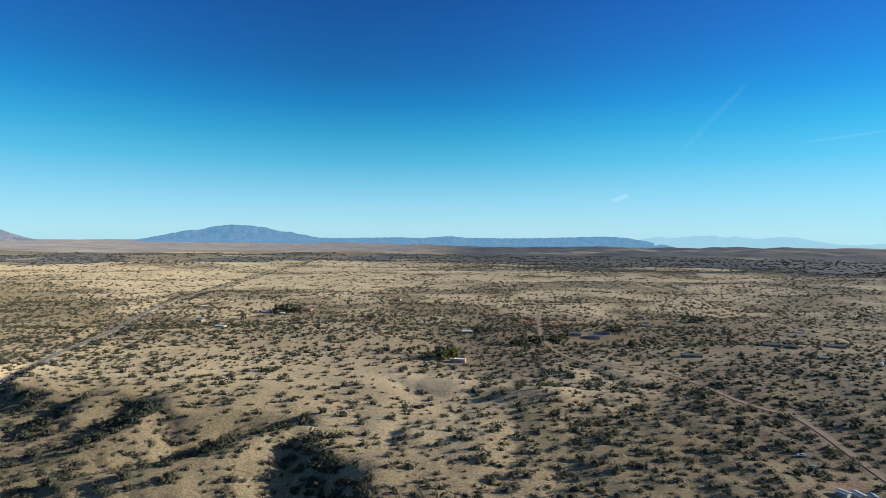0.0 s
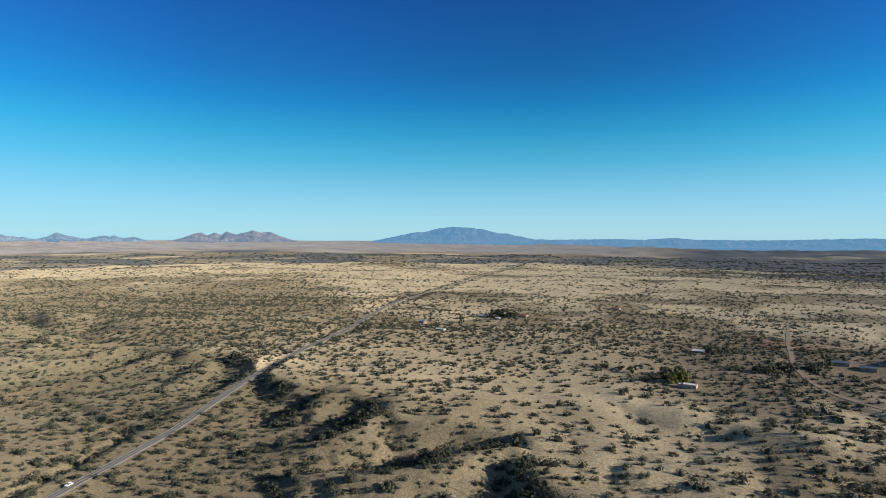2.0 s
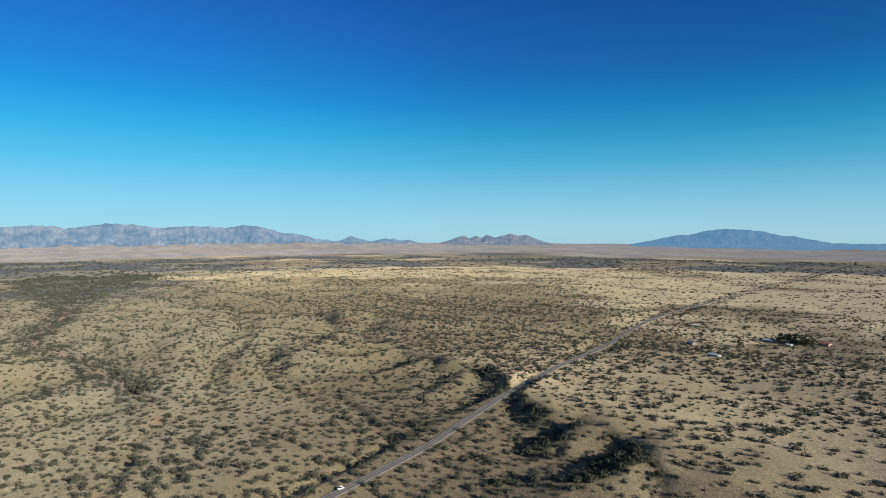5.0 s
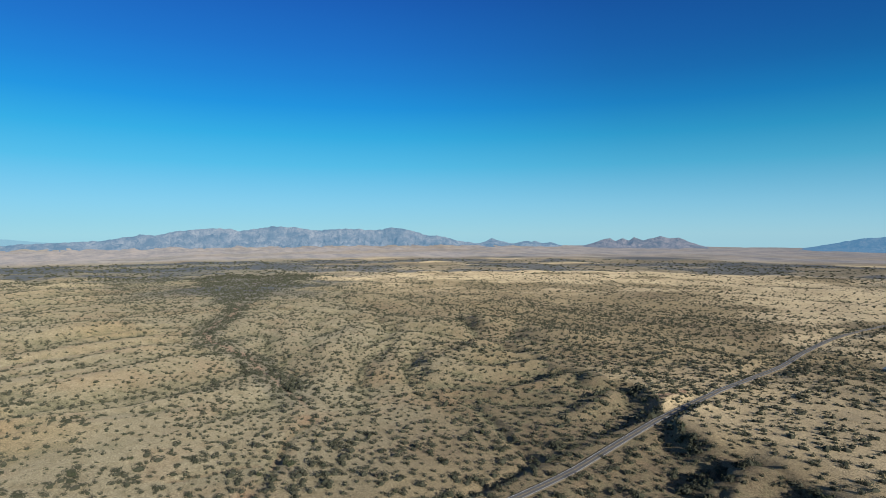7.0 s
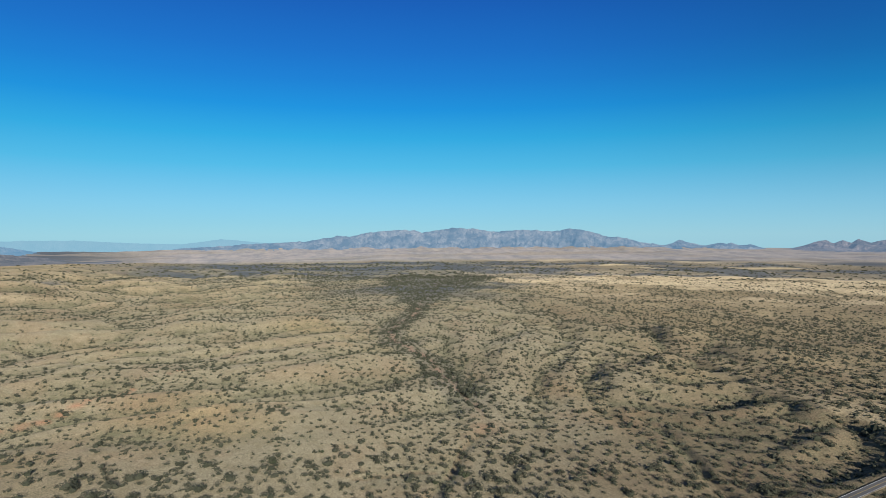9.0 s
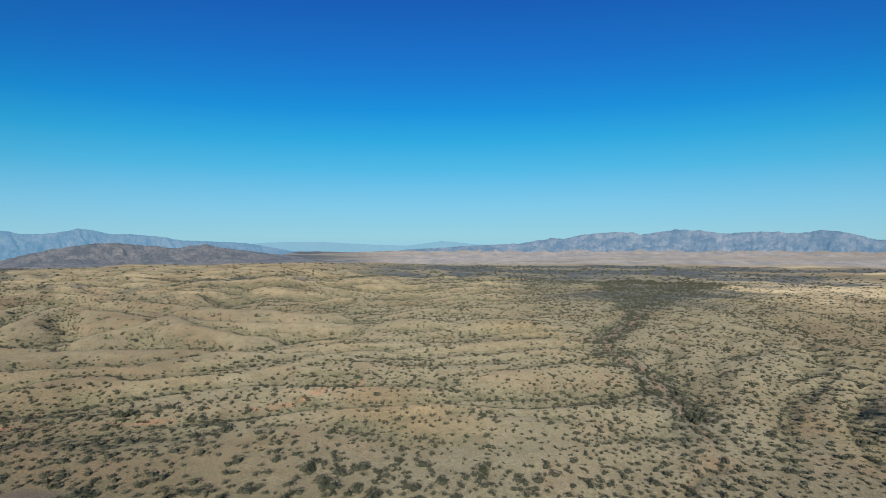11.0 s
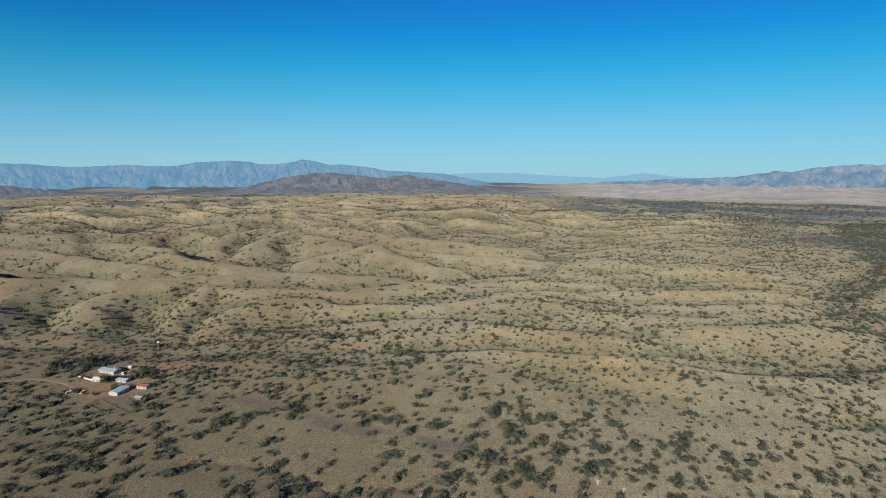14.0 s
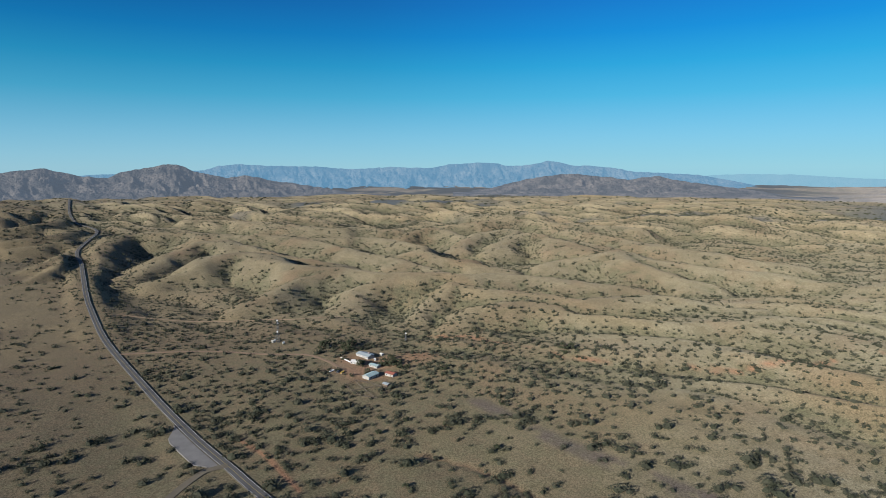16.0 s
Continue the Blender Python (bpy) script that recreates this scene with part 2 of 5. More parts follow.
def perlin(x, y, seed=0):
    """Gradient noise, about -1 to 1."""
    ix, iy = np.floor(x), np.floor(y)
    fx, fy = x - ix, y - iy
    ux, uy = fx * fx * fx * (fx * (fx * 6 - 15) + 10), fy * fy * fy * (fy * (fy * 6 - 15) + 10)
    total = 0
    for dx in (0, 1):
        for dy in (0, 1):
            a = hash2(ix + dx, iy + dy, seed) * 2 * np.pi
            w = (ux if dx else 1 - ux) * (uy if dy else 1 - uy)
            total = total + w * (np.cos(a) * (fx - dx) + np.sin(a) * (fy - dy))
    return total * 1.5


def fbm(x, y, wave, octaves=4, seed=0, gain=0.5):
    total, amp = 0, 1.0
    for k in range(octaves):
        total = total + amp * perlin(x / wave * 2 ** k + 17.3 * k, y / wave * 2 ** k - 9.1 * k, seed + k)
        amp *= gain
    return total


def step(a, b, v):
    s = np.clip((v - a) / (b - a), 0, 1)
    return s * s * (3 - 2 * s)


def blob(x, y, cx, cy, r, soft=0.6):
    return 1 - step(r * (1 - soft), r * (1 + soft), np.hypot(x - cx, y - cy))


def smooth_line(points, gap=8.0):
    """A Catmull-Rom line through the points, sampled about every gap metres."""
    p = np.array([points[0], *points, points[-1]], float)
    out = []
    for i in range(1, len(p) - 2):
        a, b, c, d = p[i - 1], p[i], p[i + 1], p[i + 2]
        k = max(2, int(np.linalg.norm(c - b) / gap))
        s = np.linspace(0, 1, k, endpoint=False)[:, None]
        out.append(0.5 * (2 * b + (c - a) * s + (2 * a - 5 * b + 4 * c - d) * s ** 2 + (3 * b - a - 3 * c + d) * s ** 3))
    return np.vstack([*out, p[-1:]])


def line_field(x, y, line, reach):
    """Distance to a line, the signed side (left is positive) and the nearest index, within reach."""
    dist = np.full(x.shape, reach * 1.0)
    side, near = np.zeros(x.shape), np.zeros(x.shape)
    for i in range(len(line) - 1):
        a, d = line[i], line[i + 1] - line[i]
        m = np.nonzero((x > min(a[0], a[0] + d[0]) - reach) & (x < max(a[0], a[0] + d[0]) + reach) & (y > min(a[1], a[1] + d[1]) - reach) & (y < max(a[1], a[1] + d[1]) + reach))[0]
        if not len(m):
            continue
        px, py = x[m] - a[0], y[m] - a[1]
        s = np.clip((px * d[0] + py * d[1]) / (d @ d), 0, 1)
        q = np.hypot(px - s * d[0], py - s * d[1])
        k = q < dist[m]
        j = m[k]
        dist[j], near[j] = q[k], i + s[k]
        side[j] = np.sign(d[0] * py[k] - d[1] * px[k])
    return dist, side, near


HIGHWAY = smooth_line([(-540, -2700), (-457, -2150), (-453, -1754), (-350, -1400), (-327, -1231), (-281, -928), (-265, -793), (-252, -650), (-248, -465),
                       (-248, -365), (-251, -300), (-253, -255), (-264, -100), (-288, 80), (-314, 200), (-323, 250), (-333, 322), (-349, 400), (-357, 440), (-370, 505), (-384, 575),
                       (-405, 672), (-424, 755), (-464, 890), (-505, 1085), (-530, 1400), (-550, 1680), (-545, 2340), (-560, 3100)])
DIRT_ROAD = smooth_line([(205, 170), (220, 250), (224, 292), (229, 326), (236, 366), (237, 392), (226, 408), (217, 430), (209, 475), (196, 508), (162, 525), (131, 567), (119, 625),
                         (118, 660), (118, 699), (129, 778), (140, 857), (165, 1000)])
DRIVEWAY = smooth_line([(-398, -405), (-401, -436), (-396, -470), (-378, -490), (-362, -507), (-334, -542), (-293, -575), (-253, -600)], 6.0)
HILL_TRACK = smooth_line([(-520, -590), (-460, -620), (-433, -650), (-341, -737), (-288, -792), (-266, -800)], 6.0)
SIDE_ROAD = smooth_line([(-251, -306), (-239, -309), (-228, -304), (-211, -292), (-185, -268), (-150, -250)], 5.0)
LAY_BY = smooth_line([(-246, -398), (-240, -372), (-238, -345), (-241, -318), (-247, -302)], 5.0)
SCARP = smooth_line([(420, 150), (200, 190), (60, 190), (-15, 235), (-38, 285), (-62, 318), (-86, 368), (-100, 392), (-138, 394), (-168, 386), (-190, 400), (-210, 421), (-269, 440),
                     (-330, 450), (-392, 500), (-439, 529), (-473, 519), (-508, 530), (-557, 529), (-640, 560), (-740, 575),
                     (-850, 585), (-1000, 570), (-1250, 520), (-1500, 480), (-1900, 560)], 12.0)
GULLY = smooth_line([(-564, 385), (-515, 380), (-456, 365), (-410, 348), (-380, 341), (-364, 322), (-352, 275), (-343, 220), (-330, 150)], 6.0)
WASH = smooth_line([(-2100, 560), (-1576, 385), (-1330, 315), (-1180, 250), (-1060, 220), (-930, 226), (-858, 246), (-769, 246), (-690, 244), (-627, 246), (-555, 228), (-510, 192), (-440, 157), (-390, 90)], 10.0)
CREEKS = [smooth_line(p, 5.0) for p in (
    [(-354, -239), (-371, -200), (-372, -154), (-361, -123)], [(-361, -123), (-381, -112), (-392, -78), (-389, -41), (-405, -10)],
    [(-405, -10), (-420, 8), (-424, 42), (-450, 80)], [(-479, 106), (-481, 130), (-483, 148), (-481, 166)], [(-557, 227), (-527, 201), (-501, 189), (-470, 173)])]
# crests of the grass hills, x, y and height, from the ranch outwards
RIDGES = [smooth_line(p, 24.0) for p in (
    [(-363, -955, 4), (-433, -955, 16), (-478, -975, 26), (-529, -1003, 32), (-556, -942, 31), (-576, -795, 27), (-631, -713, 25), (-699, -641, 23), (-779, -560, 20), (-858, -460, 14), (-917, -409, 6)],
    [(-331, -996, 2), (-410, -1067, 12), (-487, -1158, 26), (-555, -1193, 33), (-583, -1141, 32), (-591, -1048, 28), (-629, -957, 20), (-666, -876, 12)],
    [(-432, -1526, 20), (-500, -1494, 30), (-576, -1403, 32), (-654, -1256, 32), (-712, -1204, 32), (-739, -1069, 27), (-751, -954, 22), (-767, -823, 15), (-781, -725, 7)],
    [(-734, -1164, 30), (-791, -1063, 32), (-847, -1014, 32), (-864, -913, 29), (-849, -805, 22), (-868, -715, 12), (-888, -662, 5)],
    [(-687, -1749, 34), (-772, -1624, 34), (-828, -1482, 34), (-859, -1315, 32), (-969, -1245, 30), (-1036, -1186, 24)],
    [(-1001, -1104, 16), (-1071, -1123, 28), (-1108, -1122, 30), (-1111, -1047, 24), (-1088, -941, 10)],
    [(-1153, -1188, 22), (-1196, -1142, 32), (-1280, -1117, 38), (-1391, -1068, 38), (-1424, -934, 34), (-1475, -860, 30), (-1550, -786, 26)],
    [(-978, -881, 10), (-1111, -956, 26), (-1191, -966, 32), (-1212, -937, 30), (-1045, -827, 12)],
    [(-1002, -802, 10), (-1127, -860, 25), (-1183, -866, 31), (-1183, -814, 30), (-1131, -710, 26), (-1114, -614, 22)],
    [(-1393, -891, 24), (-1352, -776, 26), (-1297, -664, 24), (-1262, -551, 22), (-1271, -461, 18), (-1268, -365, 14), (-1300, -319, 8)],
    [(-952, -624, 8), (-1017, -597, 20), (-1066, -569, 28), (-1064, -532, 27), (-1017, -449, 20), (-1000, -390, 14), (-1003, -338, 8)],
    [(-1192, -757, 24), (-1139, -605, 24), (-1080, -507, 24), (-1090, -447, 22), (-1093, -389, 20), (-1119, -318, 17), (-1137, -258, 14), (-1176, -159, 8)],
    [(-688, -576, 18), (-689, -519, 20), (-708, -443, 20), (-758, -381, 20), (-818, -335, 18), (-850, -283, 14), (-894, -238, 8)],
    [(-565, -503, 2), (-631, -547, 14), (-673, -559, 20)],
    [(-554, -427, -1), (-610, -459, 10), (-654, -453, 15), (-689, -417, 16), (-704, -351, 15), (-719, -307, 14), (-756, -264, 12), (-813, -231, 12), (-865, -201, 13), (-891, -161, 11), (-915, -103, 6)],
    [(-413, -693, 0), (-470, -712, 10), (-518, -739, 16), (-568, -762, 24)], [(-519, -613, 0), (-576, -645, 10), (-632, -654, 18), (-666, -657, 23)],
    [(-271, -2115, 34), (-376, -2301, 42), (-450, -2377, 44), (-484, -2177, 38)], [(-250, -1838, 30), (-342, -1893, 32), (-471, -2099, 36)],
    [(-234, -1628, 20), (-296, -1602, 24), (-358, -1639, 27), (-414, -1701, 28)], [(-250, -1463, 16), (-314, -1489, 20), (-383, -1525, 24)],
    [(-234, -1219, 4), (-284, -1265, 14), (-345, -1348, 24)], [(-554, -2286, 42), (-636, -2176, 42), (-700, -1955, 38), (-780, -1687, 36)],
    [(-326, -1094, 8), (-381, -1328, 18), (-446, -1477, 26), (-500, -1494, 30)], [(-206, -1088, 0), (-249, -1125, 8), (-302, -1232, 16), (-329, -1287, 18)])]
# spurs that run down from the bench, and swells on its top
SPURS = [smooth_line(p, 8.0) for p in (
    [(-88, 360, 15), (-112, 346, 14.5), (-118, 327, 14), (-133, 315, 13), (-149, 305, 11.5), (-171, 302, 9.5), (-197, 304, 6)], [(-195, 404, 15), (-195, 377, 13), (-200, 362, 11), (-213, 346, 8), (-237, 347, 4)],
    [(-254, 424, 15), (-256, 404, 10), (-270, 401, 5)],
    [(-438, 492, 12), (-424, 427, 5), (-447, 398, 1)], [(-515, 507, 12), (-517, 472, 8), (-525, 427, 3)], [(-590, 521, 12), (-603, 482, 7), (-623, 440, 2)],
    [(-738, 543, 12), (-684, 461, 6), (-669, 403, 1)], [(-987, 612, 12), (-843, 458, 6), (-807, 388, 0)])]
HOLLOWS = [smooth_line(p, 8.0) for p in (
    [(-93, 395), (-117, 386), (-136, 365), (-152, 346)], [(-83, 365), (-92, 333), (-101, 303), (-114, 283)], [(-41, 305), (-55, 293), (-65, 276)],
    [(-220, 441), (-223, 411), (-227, 385), (-239, 365)], [(-276, 453), (-272, 410), (-282, 386)], [(-170, 399), (-178, 371), (-185, 347)])]
SWELLS = [smooth_line(p, 12.0) for p in (
    [(-41, 505, 14), (8, 472, 17), (51, 451, 19), (93, 439, 20), (135, 440, 19), (171, 445, 16), (203, 438, 12)], [(15, 313, 12), (-1, 308, 16), (-25, 309, 17), (-39, 306, 16)],
    [(163, 329, 13), (135, 316, 16), (109, 304, 16), (84, 288, 14), (58, 274, 11)], [(-28, 348, 15), (-15, 352, 17), (6, 361, 16)])]
RIM_AZ = [0, 55, 84, 100, 120, 145, 165, 180, 195, 210, 217, 232, 250, 266, 300, 360]
RIM_Z = [37, 37, 17, 40, 60, 74, 68, 62, 46, 40, 40, 41, 42, 46, 50, 37]


def crests(x, y, z, lines, fall, round_top, sway, soft):
    """The ground raised to rounded ridges that follow lines of (x, y, height)."""
    z = z.copy()
    px, py = x + sway * fbm(x, y, sway * 5, 3, 41), y + sway * fbm(x, y, sway * 5, 3, 43)
    for line in lines:
        reach = 60.0 / fall
        d, _, at = line_field(px, py, line[:, :2], reach)
        m = np.nonzero(d < reach * 0.999)[0]
        top = np.interp(at[m], np.arange(len(line)), line[:, 2])
        h = top - fall * (np.sqrt(d[m] ** 2 + round_top ** 2) - round_top)
        z[m] = 0.5 * (z[m] + h + np.sqrt((z[m] - h) ** 2 + soft ** 2)) - 0.5 * soft * np.exp(-np.abs(z[m] - h) / soft)
    return z


def land(x, y):
    """Height of the ground before roads are laid."""
    r = np.hypot(x + 55, y - 45)
    az = np.degrees(np.arctan2(y - 45, x + 55)) % 360
    z = 3.0 * fbm(x, y, 420, 3, 3) + 1.2 * fbm(x, y, 90, 3, 9)
    z = z + np.interp(az, RIM_AZ, RIM_Z) * step(1500, 4600 - 1800 * step(183, 200, az), r) + (44 * step(3300, 4700, r) - 34 * step(2950, 3350, r)) * step(184, 196, az) * step(278, 264, az)
    # long grassy ridges of the south-west
    ca, sa = math.cos(radians(105)), math.sin(radians(105))
    u, v = x * ca + y * sa, -x * sa + y * ca
    wx = 55 * fbm(x, y, 330, 2, 21)
    fold = np.minimum(np.abs(perlin((v + wx) / 150, u / 560, 31)) * 2.0, 1.15)
    fold2 = np.minimum(np.abs(perlin((v + 0.7 * wx) / 62 + 3.3, (u + wx) / 300, 37)) * 2.0, 1.1)
    fold3 = np.minimum(np.abs(perlin((v + 0.3 * wx) / 95 - 7.1, u / 620, 39)) * 2.0, 1.1)
    sw = step(-430, -640, x + 0.25 * (y + 300)) * step(330, 150, y - 0.10 * (x + 600))
    sw = np.maximum(sw, step(-520, -760, y) * step(-300, -420, x + 0.05 * y)) * (1 - 0.55 * step(1900, 2700, r))
    hills = step(-180, -420, y + 0.2 * (x + 900)) * step(1950, 1650, r)
    tall = 0.42 + 0.38 * step(-120, -650, y)
    z = z + sw * (1 - 0.78 * hills) * (tall * 30 * fold + (0.5 + 0.5 * tall) * (11 * fold2 * (0.6 + 0.4 * np.minimum(fold, 1)) + 9 * fold3) - 5 - 9 * tall)
    rows = np.minimum(np.abs(perlin((v + 1.3 * wx) / 78 + 1.7, (u - 0.5 * wx) / 260, 45)) * 2.0, 1.0)
    z = z + step(-480, -640, x) * step(160, -60, y) * step(1350, 1700, r) * step(2900, 2500, r) * (15 * rows - 7)
    z = z + 4.5 * sw * hills * (np.abs(perlin((v + wx) / 70, (u - wx) / 110, 33)) * 1.6 - 0.4)
    z = crests(x, y, z - 13.0 * sw * hills, RIDGES, 0.52, 17.0, 20.0, 5.0)
    # gentle swells of the western flats
    west = step(-420, -700, x) * step(100, 350, y) * (1 - step(2200, 3200, r))
    z = z + west * (1 - 0.75 * step(620, 800, y)) * ((4.5 + 6.5 * blob(x, y, -880, 440, 300, 0.4)) * np.abs(perlin((x * 0.5 + y) / 120, x / 260, 43)) * 1.8 + 5 * np.abs(perlin((x * 0.2 + y) / 52, x / 100, 47)) - 4)
    # the northern plain: low swells that run east and west
    north = step(450, 700, y) * (1 - step(2600, 4200, r))
    z = z + north * (6.0 * perlin(x / 420, y / 130, 51) + (5.0 * np.abs(perlin((x + 0.3 * y) / 190, y / 62, 53)) - 1.5) * step(1700, 1200, r))
    # the grassy bench with its scalloped west-facing edge
    d, side, _ = line_field(x + 5 * fbm(x, y, 40, 2, 61), y + 5 * fbm(x, y, 40, 2, 67), SCARP, 260.0)
    s = d * np.where(side == 0, 1, -side)
    edge = np.where(side == 0, np.where((y > 420) & (x < 500), 300, -300), s)
    steep = 25 + 10 * perlin(x / 45, y / 45, 69)
    bench = 0.28 * step(-150, -10, edge) + 0.72 * step(-steep, 4, edge)
    z = z + (18 * bench - 4) * (1 - 0.80 * step(560, 1050, r)) + 1.5 * step(-8, 12, s) * (d < 255) * step(60, 0, np.abs(s) - 10)
    spur = 1 - np.abs(perlin((y - 0.58 * x) / 58, (x + 0.58 * y) / 170, 71)) * 1.8 - np.abs(perlin((y - 0.5 * x) / 24, (x + 0.5 * y) / 60, 73)) * 0.5
    slope = step(-220, -60, np.where(side == 0, -300, s)) * step(10, -25, np.where(side == 0, 300, s))
    z = z + (2.5 + 5.5 * step(-380, -480, x)) * slope * spur
    m = np.nonzero((x > -340) & (x < 0) & (y > 200) & (y < 470))[0]
    for line in HOLLOWS:
        c, _, _ = line_field(x[m], y[m], line, 26.0)
        z[m] -= 2.6 * (1 - c / 26) ** 1.2
    z = crests(x, y, z, SPURS, 0.40, 5.0, 4.0, 0.8)
    z = z + (crests(x, y, z, SWELLS, 0.22, 16.0, 12.0, 1.5) - z) * step(-6, 14, edge)
    # rolling hills under the start of the walk
    near = blob(x, y, 130, 330, 230, 0.5) * step(-10, 25, edge)
    z = z + near * (4 * np.abs(perlin((x + 0.3 * y) / 95 + 0.4, (y - 0.3 * x) / 140, 83)) * 1.8 + 3 * np.abs(perlin((x + 0.2 * y) / 40, (y - 0.3 * x) / 90, 89)) - 4)
    # foothills before the mountains
    z = z + step(3300, 4000, r) * (step(135, 150, az) * step(190, 180, az) * 20 + 3) * (np.abs(fbm(x, y, 210, 4, 91)) - 0.25)
    z = z + step(2700, 3300, r) * step(102, 88, az) * (1 - 0.6 * step(3900, 4600, r)) * 20 * (np.abs(fbm(x, y, 420, 4, 93)) - 0.2)
    # the knoll that the highway cuts through
    z = z + 2.0 * blob(x, y, -372, 508, 18, 0.6)
    d, _, _ = line_field(x, y, GULLY, 60.0)
    z = z - 2.4 * step(7, 2.5, d) - 1.6 * step(50, 8, d)
    d, _, _ = line_field(x, y, WASH, 120.0)
    for line in CREEKS:
        c, _, _ = line_field(x, y, line, 26.0)
        z = z - 1.1 * step(4.0, 1.5, c) - 0.6 * step(26, 4, c)
    return z - 1.2 * step(9, 3, d) - 4.0 * step(120, 10, d)


def road_profile(line, blur):
    z = land(line[:, 0].copy(), line[:, 1].copy())
    k = np.exp(-0.5 * (np.arange(-3 * blur, 3 * blur + 1) / blur) ** 2)
    pad = np.pad(z, 3 * blur, mode="edge")
    return np.convolve(pad, k / k.sum(), "valid")


ROAD_Y = [-2700, -2380, -2140, -2016, -1800, -1571, -1358, -1261, -1024, -801, -454, -230, 127, 234, 349, 462, 582, 804, 918, 1259, 1573, 2023, 2507, 3078]
ROAD_Z = [59, 41, 24, 12, 14, 13.6, 6.5, 2, 6.5, -2, -5.8, -5.6, -4.2, -3.6, 0.3, 9.7, 11.9, 5, 3.8, 0.7, -1.3, 4.7, 14, 25.2]
HIGHWAY_Z = np.interp(HIGHWAY[:, 1], ROAD_Y, ROAD_Z)
DIRT_Z = road_profile(DIRT_ROAD, 4)
DRIVE_Z, TRACK_Z, SIDE_Z = (road_profile(line, 5) for line in (DRIVEWAY, HILL_TRACK, SIDE_ROAD))


def height(x, y):
    """Height of the finished ground."""
    x, y = np.atleast_1d(np.asarray(x, float)), np.atleast_1d(np.asarray(y, float))
    z = land(x, y)
    for line, prof, flat, far in ((HILL_TRACK, TRACK_Z, 3.5, 9.0), (DRIVEWAY, DRIVE_Z, 4.0, 10.0), (SIDE_ROAD, SIDE_Z, 4.5, 12.0), (DIRT_ROAD, DIRT_Z, 4.0, 12.0), (HIGHWAY, HIGHWAY_Z, 13.0, 30.0)):
        d, _, near = line_field(x, y, line, far)
        if line is HIGHWAY:
            cut = blob(x, y, -394, 512, 80, 0.4)
            flat, far = flat - 6.0 * cut, far - 16.0 * cut
        road = np.interp(near, np.arange(len(prof)), prof)
        z = np.where(d < far, road + (z - road) * step(flat, far, d), z)
    return z


def mesh_from(name, verts, faces, material=None, smooth=False):
    """A mesh from arrays; faces is an n x 3 or n x 4 array."""
    verts, faces = np.asarray(verts, np.float32), np.asarray(faces, np.int32)
    me = bpy.data.meshes.new(name)
    me.vertices.add(len(verts))
    me.vertices.foreach_set("co", verts.ravel())
    k = faces.shape[1]
    me.loops.add(faces.size)
    me.loops.foreach_set("vertex_index", faces.ravel())
    me.polygons.add(len(faces))
    me.polygons.foreach_set("loop_start", np.arange(0, faces.size, k, dtype=np.int32))
    me.polygons.foreach_set("loop_total", np.full(len(faces), k, np.int32))
    me.polygons.foreach_set("use_smooth", np.full(len(faces), smooth))
    me.update(calc_edges=True)
    if material:
        me.materials.append(material)
    return me


def add_attr(me, name, values):
    a = me.attributes.new(name, "FLOAT", "POINT")
    a.data.foreach_set("value", np.asarray(values, np.float32))


def grid_faces(rows, cols, wrap=False):
    i, j = np.meshgrid(np.arange(rows - 1), np.arange(cols if wrap else cols - 1), indexing="ij")
    k = (j + 1) % cols
    return np.stack([i * cols + j, (i + 1) * cols + j, (i + 1) * cols + k, i * cols + k], -1).reshape(-1, 4)


def near_line(x, y, line, width, soft=0.5):
    d, _, _ = line_field(x, y, line, width * (1 + soft) + 1)
    return step(width * (1 + soft), width * (1 - soft), d)


FAR_CREEK = smooth_line([(-1005, -1551), (-1250, -1394), (-1499, -1211), (-1750, -1050), (-1930, -850), (-2130, -600), (-2400, -330), (-2640, 50), (-2890, 460)], 20.0)
BROOK = np.array([(-540, -460), (-560, -410), (-570, -385), (-577, -342), (-580, -292), (-610, -250), (-636, -226), (-653, -200), (-704, -136), (-759, -121), (-830, -60)], float)


FINE = np.arange(16, 276, 0.35)
RINGS = [40.0]
while RINGS[-1] < 4720:
    RINGS.append(RINGS[-1] * (1.0100 if RINGS[-1] > 230 else 1.04))
RINGS = np.array(RINGS)
FIELD = {}


def sample(name, x, y):
    """A layer of the ground, taken from its grid at any places."""
    x, y = np.asarray(x, float), np.asarray(y, float)
    grid = FIELD[name]
    i = np.clip(np.interp(np.hypot(x + 55, y - 45), RINGS, np.arange(len(RINGS))), 0, len(RINGS) - 1.001)
    j = np.clip((np.degrees(np.arctan2(y - 45, x + 55)) % 360 - 16) / 0.35, 0, len(FINE) - 1.001)
    a, b = i.astype(int), j.astype(int)
    u, v = i - a, j - b
    return (grid[a, b] * (1 - u) * (1 - v) + grid[a + 1, b] * u * (1 - v) + grid[a, b + 1] * (1 - u) * v + grid[a + 1, b + 1] * u * v)


